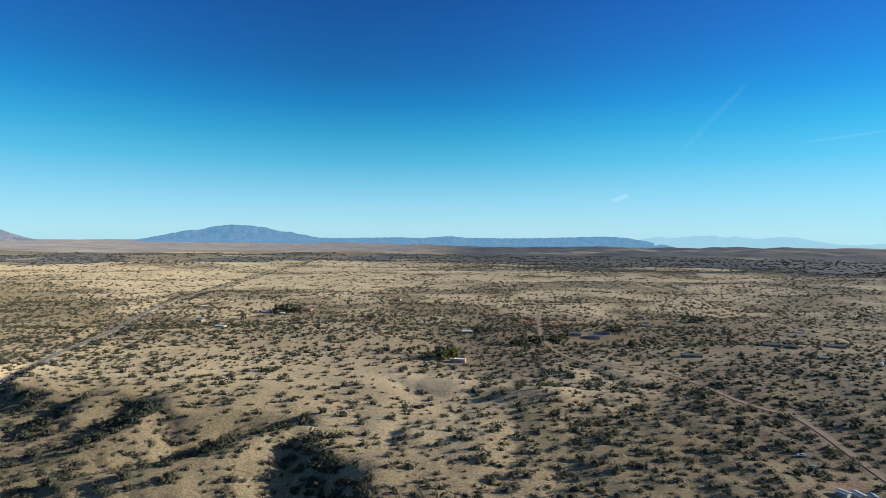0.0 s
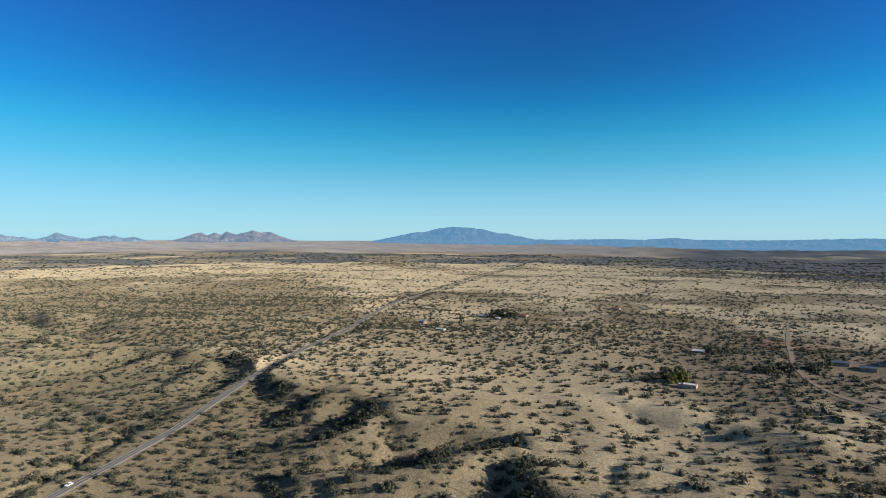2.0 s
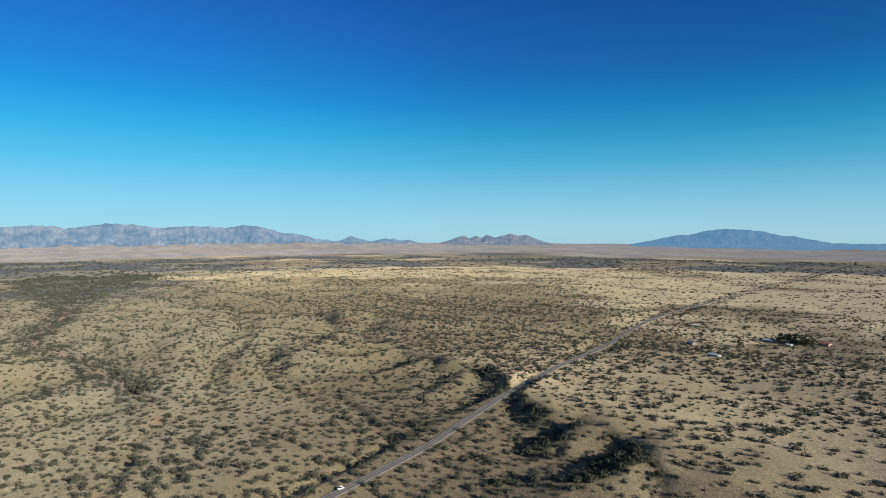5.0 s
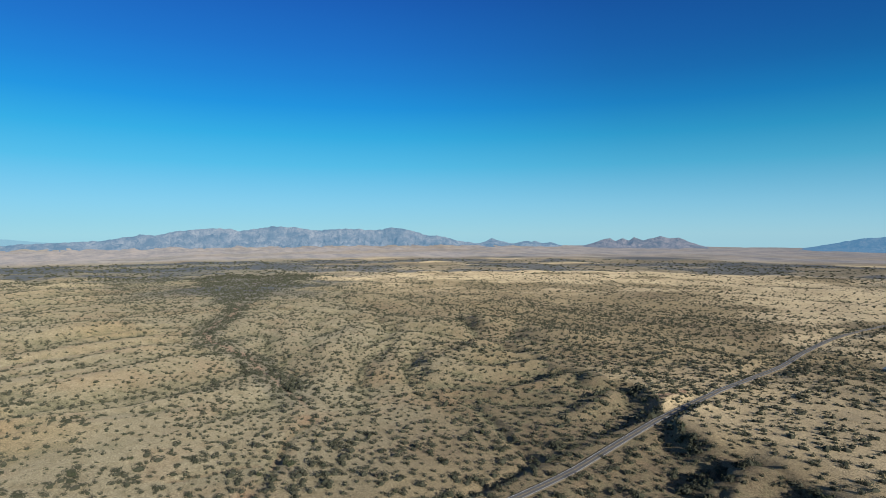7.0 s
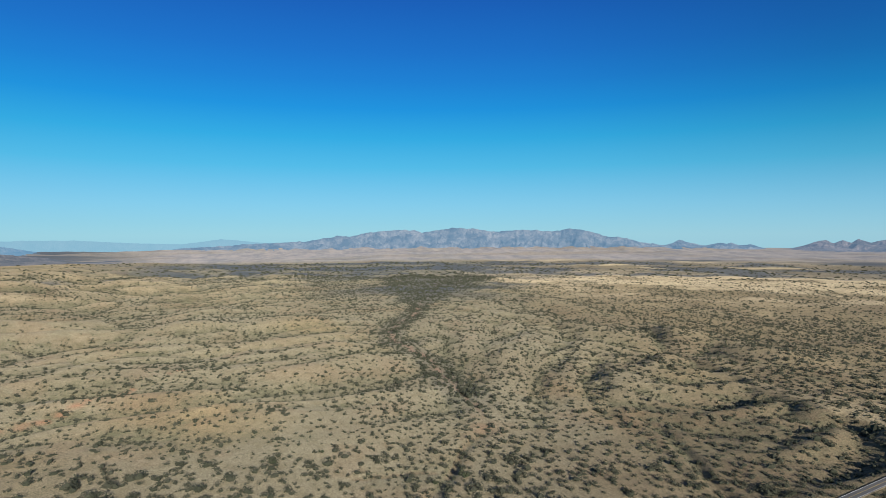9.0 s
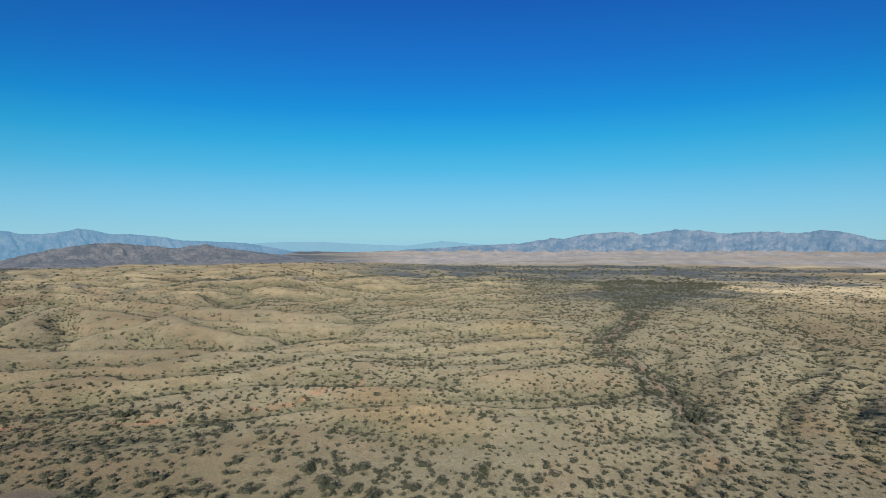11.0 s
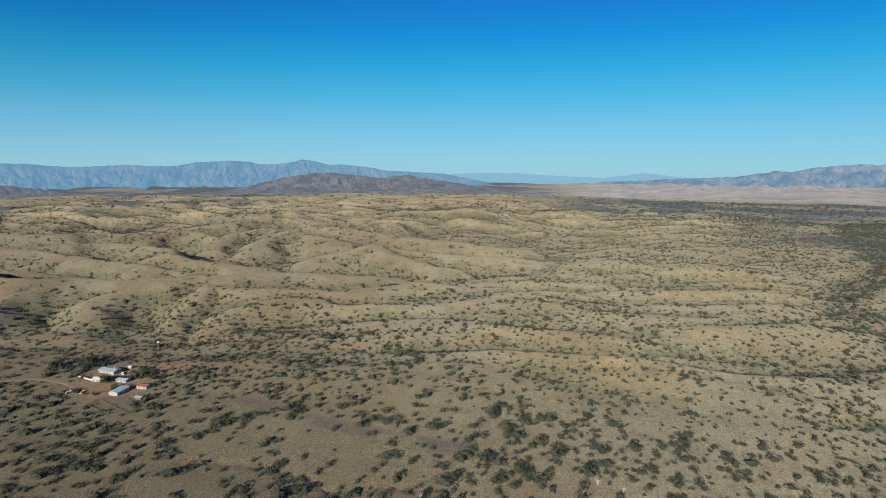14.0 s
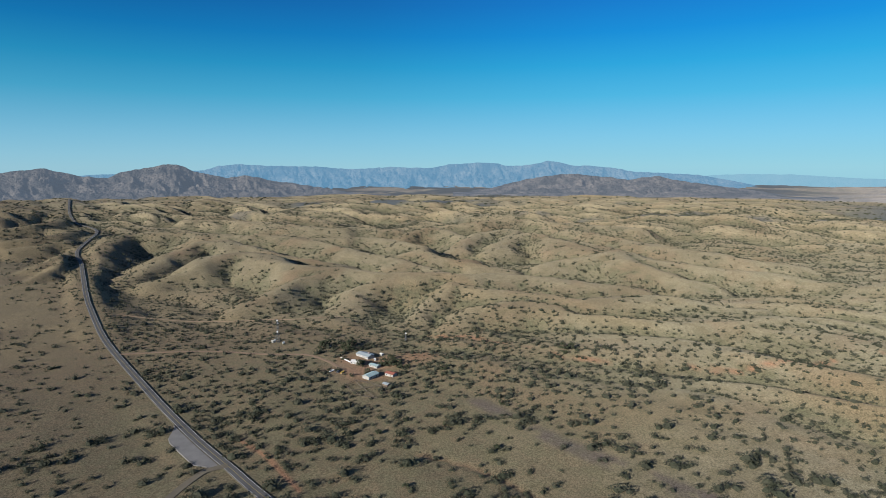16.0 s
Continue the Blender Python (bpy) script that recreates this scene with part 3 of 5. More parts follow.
def cover(x, y):
    """What grows or lies bare: pale grass, olive grass, brown soil, red clay, pale banks, far brush; plain is a haze
    tint by distance.
    """
    r = np.hypot(x + 55, y - 45)
    n1, n2 = fbm(x, y, 260, 4, 101), fbm(x, y, 700, 3, 107)
    e = 14.0
    lap = (sample("z", x + e, y) + sample("z", x - e, y) + sample("z", x, y + e) + sample("z", x, y - e) - 4 * sample("z", x, y)) / 4
    gx = (sample("z", x + e, y) - sample("z", x - e, y)) / (2 * e)
    crest = step(0.2, 1.6, -lap)
    hollow = step(0.2, 1.6, lap)
    w = 30.0
    dale = step(0.4, 2.2, (sample("z", x + w, y) + sample("z", x - w, y) + sample("z", x, y + w) + sample("z", x, y - w) - 4 * sample("z", x, y)) / 4)
    w = 75.0
    vale = (sample("z", x + w, y) + sample("z", x - w, y) + sample("z", x, y + w) + sample("z", x, y - w) - 4 * sample("z", x, y)) / 4
    dale = np.maximum(dale, step(1.0, 5.0, vale + 3.0 * fbm(x, y, 70, 3, 183)))
    az = np.degrees(np.arctan2(y - 45, x + 55)) % 360
    streak = fbm(az * 14, r, 330, 4, 137)
    thin = fbm(az * 20, r, 170, 3, 139)
    north = step(172, 155, az)
    meadow = north * step(72, 95, az) * step(1150, 1600, r) * step(2700, 2350, r) * step(-0.45, 0.0, thin + 0.25) * (1 - step(118, 130, az) * step(2150, 1850, r))
    bench = step(430, 500, y) * step(-600, -350, x) * (1 - step(620, 800, y)) * (1 - 0.8 * step(-60, 60, x))
    lip, below, _ = line_field(x, y, SCARP, 240.0)
    slopes = step(240, 120, lip) * (below > 0) * step(-640, -500, x)
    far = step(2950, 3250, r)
    open_grass = north * step(-0.25, 0.35, thin + 0.5 * n1) * step(650, 1000, y) * (1 - step(116, 128, az) * step(1500, 1200, r))
    pale = np.clip(0.9 * meadow + 0.75 * open_grass * (1 - far) + 0.15 * crest * bench + 0.52 * bench * (1 - slopes) + 0.5 * blob(x, y, 80, 400, 150) * step(-0.5, 0.2, n1) + 0.2 * step(0, 0.5, n1) * north + 0.30 * crest * step(-420, -560, x) * step(420, 330, y), 0, 0.95) * (1 - 0.8 * step(116, 128, az) * step(1900, 1500, r) * (1 - bench))
    olive = step(-250, -520, x) * step(600, 200, y + 0.2 * x) * step(-0.5, 0.3, n1 + 0.45)
    soil = np.clip(step(0.05, 0.55, fbm(x, y, 170, 3, 113)) * 0.5 + 0.2 * blob(x, y, -560, 420, 200) + 0.35 * step(-300, -500, y) + 0.9 * blob(x, y, -340, -260, 190) + 0.95 * blob(x, y, 70, 640, 170) + 0.7 * blob(x, y, 330, 520, 190) + 0.5 * blob(x, y, 280, 740, 200) + 0.85 * slopes + 0.25 * blob(x, y, 260, 300, 120) + 0.9 * blob(x, y, -300, -420, 220), 0, 1) * (1 - 0.7 * meadow) * (1 - 0.5 * olive * step(-330, -200, y))
    clay = np.maximum(near_line(x + 6 * fbm(x, y, 30, 2, 125), y + 6 * fbm(x, y, 30, 2, 126), BROOK, 2.6, 0.7) * 0.8 * step(-0.2, 0.15, fbm(x, y, 60, 2, 127)), 0.45 * blob(x, y, -478, -395, 20, 0.6))
    clay = np.maximum(clay, 0.35 * near_line(x, y, WASH, 10, 0.9) * step(0.0, 0.5, fbm(x, y, 60, 2, 131)))
    clay = np.maximum(clay, 0.6 * blob(x, y, 140, 830, 36, 0.6))
    clay = np.maximum(clay, 0.35 * blob(x, y, 198, 284, 9, 0.5))
    clay = np.maximum(clay, 0.42 * blob(x, y, -424, -404, 40, 0.3) * step(-0.6, 0.1, fbm(x, y, 26, 3, 197)))
    clay = np.maximum(clay, 0.8 * near_line(x, y, np.array([(-271, -340), (-275, -299), (-272, -250)], float), 1.6, 0.8))
    for line in CREEKS:
        clay = np.maximum(clay, 0.22 * near_line(x, y, line, 2.2, 0.6))
    west = step(-330, -480, x) * step(520, 420, y)
    clay = np.maximum(clay, 0.10 * west * step(0.22, 0.62, fbm(x, y, 75, 4, 163)) * (1 - step(1500, 2400, r)))
    rocky = near_line(x, y, np.array([(-446, -275), (-439, -215), (-438, -160), (-446, -82)], float), 8, 0.6) * step(-0.5, -0.1, fbm(x, y, 30, 3, 185))
    bank = np.maximum(near_line(x, y, np.array([(-392, 492), (-396, 520), (-402, 548)], float), 5, 0.6) * step(-0.4, 0.2, fbm(x, y, 18, 3, 177)), near_line(x + 5 * fbm(x, y, 35, 2, 187), y + 5 * fbm(x, y, 35, 2, 189), WASH, 2.3, 0.6) * 0.6 * step(-560, -660, x))
    bank = np.maximum(bank, 0.9 * near_line(x + 6 * fbm(x, y, 30, 2, 187), y + 6 * fbm(x, y, 30, 2, 189), WASH, 2.8, 0.4) * step(-820, -880, x) * step(-1500, -1380, x))
    southwest = step(188, 200, az)
    wood = step(-0.2, 0.1, streak + 0.85 * step(2300, 2420, r) * step(3080, 2900, r) + 0.5 * step(90, 70, az) * step(1700, 2300, r) - 0.42)
    band = wood * (1 - southwest) + southwest * step(-0.1, 0.3, streak + 1.4 * step(2950, 3200, r) - 0.5)
    band = np.maximum(band, step(97, 86, az) * step(2650, 2900, r) * step(-0.55, -0.1, streak))
    bank = np.maximum(bank, 0.4 * blob(x, y, -415, -402, 26, 0.5))
    c, _, _ = line_field(x, y, WASH, 420.0)
    grove = step(-560, -700, x) * step(1.25, 0.85, c / np.clip(24 + 0.24 * (-1480 - x), 24, 260) + 0.35 * fbm(x, y, 110, 3, 193))
    grove = np.maximum(grove, near_line(x + 12 * fbm(x, y, 90, 2, 195), y + 12 * fbm(x, y, 90, 2, 196), FAR_CREEK, 26, 0.6) * step(-0.5, 0.0, fbm(x, y, 90, 2, 199)))
    town = blob(x, y, -2050, 560, 420, 0.5) * step(-0.3, 0.1, streak)
    brush = np.clip(np.maximum(band * step(1800, 2100, r) * (1 - (1 - southwest) * step(84, 95, az) * step(3100, 3400, r)), town), 0, 1) * 0.88 * np.maximum(0.35 + 0.65 * step(-0.35, 0.05, thin), step(97, 86, az))
    brush = np.maximum(brush, (0.25 + 0.4 * step(-1400, -1700, x)) * grove)
    shrubby = step(-0.30, 0.35, fbm(x / 1.7, y, 120, 4, 151) + 0.3 * n2) * (1 - 0.85 * np.maximum(meadow, far)) * step(900, 1500, r)
    lush = step(0.4, 1.5, lap + 0.8 * fbm(x, y, 60, 3, 181)) * step(-380, -520, x) * (1 - step(2600, 3200, r))
    lush = np.clip(lush + 0.35 * slopes + 0.15 * step(0.07, 0.24, -gx) * step(200, -150, y) * step(-430, -560, x) * (1 - crest) + 0.6 * blob(x, y, -330, -300, 230) + 0.6 * dale * step(-380, -520, x) * step(420, 300, y), 0, 1)
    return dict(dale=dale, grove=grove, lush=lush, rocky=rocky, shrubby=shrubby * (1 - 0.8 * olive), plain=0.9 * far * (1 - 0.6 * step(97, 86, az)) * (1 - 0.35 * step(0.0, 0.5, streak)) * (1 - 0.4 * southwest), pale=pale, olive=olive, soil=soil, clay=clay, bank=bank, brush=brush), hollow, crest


def build_ground():
    coarse = np.arange(276, 376, 4.0)
    rings, az = RINGS, np.radians(np.concatenate([FINE, coarse]))
    rr, aa = np.meshgrid(rings, az, indexing="ij")
    x, y = (-55 + rr * np.cos(aa)).ravel(), (45 + rr * np.sin(aa)).ravel()
    z = height(x, y)
    FIELD["z"] = z.reshape(rr.shape)[:, :len(FINE)]
    layers, hollow, crest = cover(x, y)
    for name, values in (*layers.items(), ("hollow", hollow), ("crest", crest)):
        FIELD[name] = values.reshape(rr.shape)[:, :len(FINE)]
    verts = np.stack([x, y, z], 1)
    faces = grid_faces(len(rings), len(az), True)
    centre = len(verts)
    verts = np.vstack([verts, [[-55, 45, z[: len(az)].mean()]]])
    k = np.arange(len(az))
    fan = np.stack([k, (k + 1) % len(az), np.full(len(az), centre), np.full(len(az), centre)], 1)
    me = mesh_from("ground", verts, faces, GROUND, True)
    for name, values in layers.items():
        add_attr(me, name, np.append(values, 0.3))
    bm = bmesh.new()
    bm.from_mesh(me)
    bm.verts.ensure_lookup_table()
    for a, b, c, _ in fan:
        bm.faces.new((bm.verts[a], bm.verts[b], bm.verts[c])).smooth = True
    bm.to_mesh(me)
    bm.free()
    return tagged(new("ground", me), "dry tan grassland with low hills and washes", "ground", kind="structure")


ground = build_ground()


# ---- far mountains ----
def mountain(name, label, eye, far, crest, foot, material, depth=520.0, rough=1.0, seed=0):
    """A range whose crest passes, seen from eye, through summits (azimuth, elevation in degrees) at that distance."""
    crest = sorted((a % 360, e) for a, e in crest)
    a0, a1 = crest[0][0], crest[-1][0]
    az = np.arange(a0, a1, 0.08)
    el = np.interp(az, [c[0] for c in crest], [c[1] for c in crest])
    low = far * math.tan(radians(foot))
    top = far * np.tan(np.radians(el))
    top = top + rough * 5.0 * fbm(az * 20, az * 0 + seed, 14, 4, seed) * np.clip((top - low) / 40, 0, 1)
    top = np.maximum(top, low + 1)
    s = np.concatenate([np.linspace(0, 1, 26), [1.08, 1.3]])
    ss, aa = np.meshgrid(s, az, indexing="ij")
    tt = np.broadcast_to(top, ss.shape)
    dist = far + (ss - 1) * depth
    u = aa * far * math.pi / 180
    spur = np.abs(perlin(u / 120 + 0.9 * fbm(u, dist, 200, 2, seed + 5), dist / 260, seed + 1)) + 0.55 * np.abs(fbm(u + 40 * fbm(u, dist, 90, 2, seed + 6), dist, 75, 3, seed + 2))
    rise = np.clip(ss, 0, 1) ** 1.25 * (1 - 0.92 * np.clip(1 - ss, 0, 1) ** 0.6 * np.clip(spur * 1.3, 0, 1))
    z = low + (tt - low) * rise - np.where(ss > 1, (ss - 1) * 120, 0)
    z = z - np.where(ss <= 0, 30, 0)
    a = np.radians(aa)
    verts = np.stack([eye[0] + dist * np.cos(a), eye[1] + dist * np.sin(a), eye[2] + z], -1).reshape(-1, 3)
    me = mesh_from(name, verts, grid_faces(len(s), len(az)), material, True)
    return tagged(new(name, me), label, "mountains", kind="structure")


# third colour of each: the painted haze glow, which makes the slopes blue
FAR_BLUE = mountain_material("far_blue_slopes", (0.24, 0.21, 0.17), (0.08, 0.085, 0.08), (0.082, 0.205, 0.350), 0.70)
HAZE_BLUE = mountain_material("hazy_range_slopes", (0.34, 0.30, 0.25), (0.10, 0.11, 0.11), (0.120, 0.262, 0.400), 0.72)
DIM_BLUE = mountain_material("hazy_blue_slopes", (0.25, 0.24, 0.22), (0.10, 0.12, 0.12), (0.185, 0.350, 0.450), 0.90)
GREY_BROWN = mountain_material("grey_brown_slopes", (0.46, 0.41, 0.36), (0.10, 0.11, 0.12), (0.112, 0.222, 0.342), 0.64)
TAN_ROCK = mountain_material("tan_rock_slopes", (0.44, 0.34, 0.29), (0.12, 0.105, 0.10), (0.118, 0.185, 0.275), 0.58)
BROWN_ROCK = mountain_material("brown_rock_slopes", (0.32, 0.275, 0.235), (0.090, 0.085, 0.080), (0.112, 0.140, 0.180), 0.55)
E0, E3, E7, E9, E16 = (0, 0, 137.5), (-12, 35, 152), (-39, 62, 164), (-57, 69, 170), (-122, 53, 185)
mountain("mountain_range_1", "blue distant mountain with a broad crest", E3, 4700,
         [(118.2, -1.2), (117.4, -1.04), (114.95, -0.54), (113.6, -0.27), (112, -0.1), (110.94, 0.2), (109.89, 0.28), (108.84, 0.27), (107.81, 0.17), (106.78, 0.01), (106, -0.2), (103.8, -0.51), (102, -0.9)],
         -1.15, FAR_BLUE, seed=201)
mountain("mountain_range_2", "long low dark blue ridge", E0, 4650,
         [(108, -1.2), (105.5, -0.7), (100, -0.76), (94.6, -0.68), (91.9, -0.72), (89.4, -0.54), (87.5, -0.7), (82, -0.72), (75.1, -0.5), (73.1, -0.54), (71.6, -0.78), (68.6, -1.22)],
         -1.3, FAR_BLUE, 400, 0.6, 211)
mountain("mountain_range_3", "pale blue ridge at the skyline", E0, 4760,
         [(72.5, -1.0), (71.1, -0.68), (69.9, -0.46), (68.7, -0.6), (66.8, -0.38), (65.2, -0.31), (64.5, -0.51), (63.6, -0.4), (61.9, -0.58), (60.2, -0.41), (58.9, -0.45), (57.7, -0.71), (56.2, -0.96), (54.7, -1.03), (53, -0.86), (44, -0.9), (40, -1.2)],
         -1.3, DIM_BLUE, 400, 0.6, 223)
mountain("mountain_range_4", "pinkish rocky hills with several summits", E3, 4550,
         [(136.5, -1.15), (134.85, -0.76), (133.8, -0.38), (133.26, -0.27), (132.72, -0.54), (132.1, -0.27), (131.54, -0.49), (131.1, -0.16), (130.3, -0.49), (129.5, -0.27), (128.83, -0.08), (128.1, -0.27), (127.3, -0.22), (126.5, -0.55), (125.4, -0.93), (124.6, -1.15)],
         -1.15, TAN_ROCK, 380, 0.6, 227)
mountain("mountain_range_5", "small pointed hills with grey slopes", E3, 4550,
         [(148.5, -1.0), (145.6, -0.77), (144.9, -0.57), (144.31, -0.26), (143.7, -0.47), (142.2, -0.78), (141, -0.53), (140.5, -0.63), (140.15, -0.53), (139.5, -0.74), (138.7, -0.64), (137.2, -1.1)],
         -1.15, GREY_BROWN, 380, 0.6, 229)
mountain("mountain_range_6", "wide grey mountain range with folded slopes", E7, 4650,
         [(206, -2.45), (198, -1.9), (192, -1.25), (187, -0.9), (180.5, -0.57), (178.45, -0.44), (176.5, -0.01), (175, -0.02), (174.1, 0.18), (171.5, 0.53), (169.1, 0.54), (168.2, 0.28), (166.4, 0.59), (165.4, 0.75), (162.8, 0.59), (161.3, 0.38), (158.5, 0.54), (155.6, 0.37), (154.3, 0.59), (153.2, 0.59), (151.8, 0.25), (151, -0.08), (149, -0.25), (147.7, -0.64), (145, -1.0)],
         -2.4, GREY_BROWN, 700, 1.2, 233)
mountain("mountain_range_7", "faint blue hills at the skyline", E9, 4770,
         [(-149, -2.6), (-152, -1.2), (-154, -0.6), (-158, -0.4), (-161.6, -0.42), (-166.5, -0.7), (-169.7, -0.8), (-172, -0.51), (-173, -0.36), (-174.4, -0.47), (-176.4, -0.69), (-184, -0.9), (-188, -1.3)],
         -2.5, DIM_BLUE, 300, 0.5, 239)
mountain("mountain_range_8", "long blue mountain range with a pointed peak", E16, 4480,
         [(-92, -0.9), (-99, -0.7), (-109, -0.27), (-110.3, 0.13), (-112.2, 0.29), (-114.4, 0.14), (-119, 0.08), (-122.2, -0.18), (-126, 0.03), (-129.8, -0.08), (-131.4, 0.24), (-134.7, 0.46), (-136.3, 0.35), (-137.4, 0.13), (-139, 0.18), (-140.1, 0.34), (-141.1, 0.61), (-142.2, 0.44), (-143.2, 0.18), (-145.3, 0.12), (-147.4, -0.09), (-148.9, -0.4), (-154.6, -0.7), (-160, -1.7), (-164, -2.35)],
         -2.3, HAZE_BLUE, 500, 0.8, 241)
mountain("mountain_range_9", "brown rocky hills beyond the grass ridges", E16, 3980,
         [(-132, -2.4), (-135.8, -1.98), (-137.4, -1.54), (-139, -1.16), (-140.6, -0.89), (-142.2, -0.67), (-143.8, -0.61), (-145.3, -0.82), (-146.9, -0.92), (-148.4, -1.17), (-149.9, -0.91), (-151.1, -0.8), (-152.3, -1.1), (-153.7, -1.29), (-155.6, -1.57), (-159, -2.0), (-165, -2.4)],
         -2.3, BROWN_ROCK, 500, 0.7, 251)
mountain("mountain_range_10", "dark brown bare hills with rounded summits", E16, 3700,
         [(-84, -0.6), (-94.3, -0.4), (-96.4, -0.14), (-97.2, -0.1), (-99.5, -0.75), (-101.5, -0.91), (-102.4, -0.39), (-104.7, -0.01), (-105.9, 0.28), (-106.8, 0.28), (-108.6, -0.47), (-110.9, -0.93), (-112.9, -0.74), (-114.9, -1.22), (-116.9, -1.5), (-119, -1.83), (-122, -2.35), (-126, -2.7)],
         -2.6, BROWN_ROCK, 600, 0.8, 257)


# ---- roads ----
def ribbon(line, prof, left, right, lift, stride=1):
    """A strip beside a line, from left to right metres of it, lying on the road's own height."""
    tan = np.gradient(line, axis=0)
    tan /= np.linalg.norm(tan, axis=1)[:, None]
    nor = np.stack([tan[:, 1], -tan[:, 0]], 1)
    cols = []
    for off, drop in ((left, -0.6), (left, 0), (right, 0), (right, -0.6)):
        p = line + nor * off
        cols.append(np.column_stack([p, prof + lift + drop]))
    verts = np.stack(cols, 1).reshape(-1, 3)
    return verts, grid_faces(len(line), 4)


def strip(name, line, prof, left, right, lift, material, parent=None, label=""):
    ob = new(name, mesh_from(name, *ribbon(line, prof, left, right, lift), material))
    if parent:
        ob.parent = parent
    return tagged(ob, label)


LIFT = 0.25 + 0.0009 * np.hypot(HIGHWAY[:, 0] + 55, HIGHWAY[:, 1] - 45)
highway = strip("highway", HIGHWAY, HIGHWAY_Z + LIFT, -3.25, 3.25, 0.0, ASPHALT)
tagged(highway, "two-lane grey asphalt highway through the hills", "road", kind="structure")
strip("road_shoulder", HIGHWAY, HIGHWAY_Z + LIFT, -3.55, 3.55, -0.08, SHOULDER, highway, "pale gravel shoulder")
for off in (-2.95, 2.95):
    strip("edge_line", HIGHWAY, HIGHWAY_Z + LIFT, off - 0.09, off + 0.09, 0.03, LINE_WHITE, highway, "white edge line")
strip("centre_line", HIGHWAY, HIGHWAY_Z + LIFT, -0.10, 0.10, 0.03, LINE_YELLOW, highway, "yellow centre line")
dirt_road = strip("dirt_road", DIRT_ROAD, DIRT_Z + 0.3, -2.3, 2.3, 0.0, TAN_DIRT)
tagged(dirt_road, "winding unpaved tan dirt road", "road", kind="structure")


# ---- scrub ----
def dome_cloud(rng, x, y, z, rad, tall, rings, sides, leaves, tint, spray=0.5, peak=0.6):
    """Many bushes as lumpy shells with loose leaf sprays: vertices, triangles and a tint for each vertex."""
    n = len(x)
    vs, fs = [], []
    a = np.linspace(0, 2 * np.pi, sides, endpoint=False)
    turn = rng.random((n, 1)) * 6.28
    for zr, rr in rings:
        jr = rr * (0.72 + 0.5 * rng.random((n, sides)))
        jz = zr + 0.16 * (rng.random((n, sides)) - 0.5)
        vs.append(np.stack([jr * np.cos(a + turn), jr * np.sin(a + turn), jz], -1))
    vs.append(np.stack([0.3 * (rng.random((n, 1)) - 0.5), 0.3 * (rng.random((n, 1)) - 0.5), peak + 0.15 * rng.random((n, 1))], -1))
    k = len(rings)
    for i in range(k - 1):
        for j in range(sides):
            b, c = (j + 1) % sides, sides
            fs += [(i * c + j, i * c + b, (i + 1) * c + b), (i * c + j, (i + 1) * c + b, (i + 1) * c + j)]
    fs += [((k - 1) * sides + j, (k - 1) * sides + (j + 1) % sides, k * sides) for j in range(sides)]
    base = k * sides + 1
    lumps = rng.random((n, 5)) * 6.28
    for i in range(leaves):
        ang, up = lumps[:, i % 5:i % 5 + 1] + 1.5 * rng.standard_normal((n, 1)) * 0.45, rng.random((n, 1))
        rho = np.sqrt(1 - np.clip(up * 0.95, 0, 1) ** 2) * (0.40 + 0.62 * np.sqrt(rng.random((n, 1))))
        c = np.stack([rho * np.cos(ang), rho * np.sin(ang), 0.12 + 0.92 * up], -1)
        vs.append(c + spray * (rng.random((n, 3, 3)) - 0.5))
        fs.append((base, base + 1, base + 2))
        base += 3
    v = np.concatenate(vs, 1)
    squash = np.exp(0.12 * rng.standard_normal((n, 1)))
    v[:, :, 0] *= squash
    v[:, :, 1] /= squash
    v = v * np.stack([rad, rad, tall], -1)[:, None, :] + np.stack([x, y, z], -1)[:, None, :]
    f = np.array(fs)[None] + (np.arange(n) * base)[:, None, None]
    return v.reshape(-1, 3), f.reshape(-1, 3), np.repeat(tint, base)


def scatter(rng, count, r0, r1):
    """Random places by area within the part of the plan that the walk looks over."""
    a = np.radians(16 + 260 * rng.random(count))
    r = np.sqrt(r0 ** 2 + (r1 ** 2 - r0 ** 2) * rng.random(count))
    return -55 + r * np.cos(a), 45 + r * np.sin(a)


def free_of_roads(x, y):
    ok = np.ones(len(x), bool)
    for line, w in ((HIGHWAY, 6.0), (DIRT_ROAD, 4.5), (DRIVEWAY, 4.5), (HILL_TRACK, 4.0), (SIDE_ROAD, 5.0), (LAY_BY, 9.0), (WASH, 2.5)):
        ok &= line_field(x, y, line, w)[0] >= w
    for cx, cy, r in ((-425, -402, 30), (-440, -428, 22), (-405, -372, 26), (16, 564, 16), (31, 726, 12), (175, 705, 30), (249, 581, 18), (-290, 764, 14), (-357, 862, 14), (199, 320, 4), (195, 305, 4), (196, 276, 13), (418, 556, 7), (371, 648, 16), (437, 650, 14), (-394, -533, 9)):
        ok &= np.hypot(x - cx, y - cy) > r
    return ok


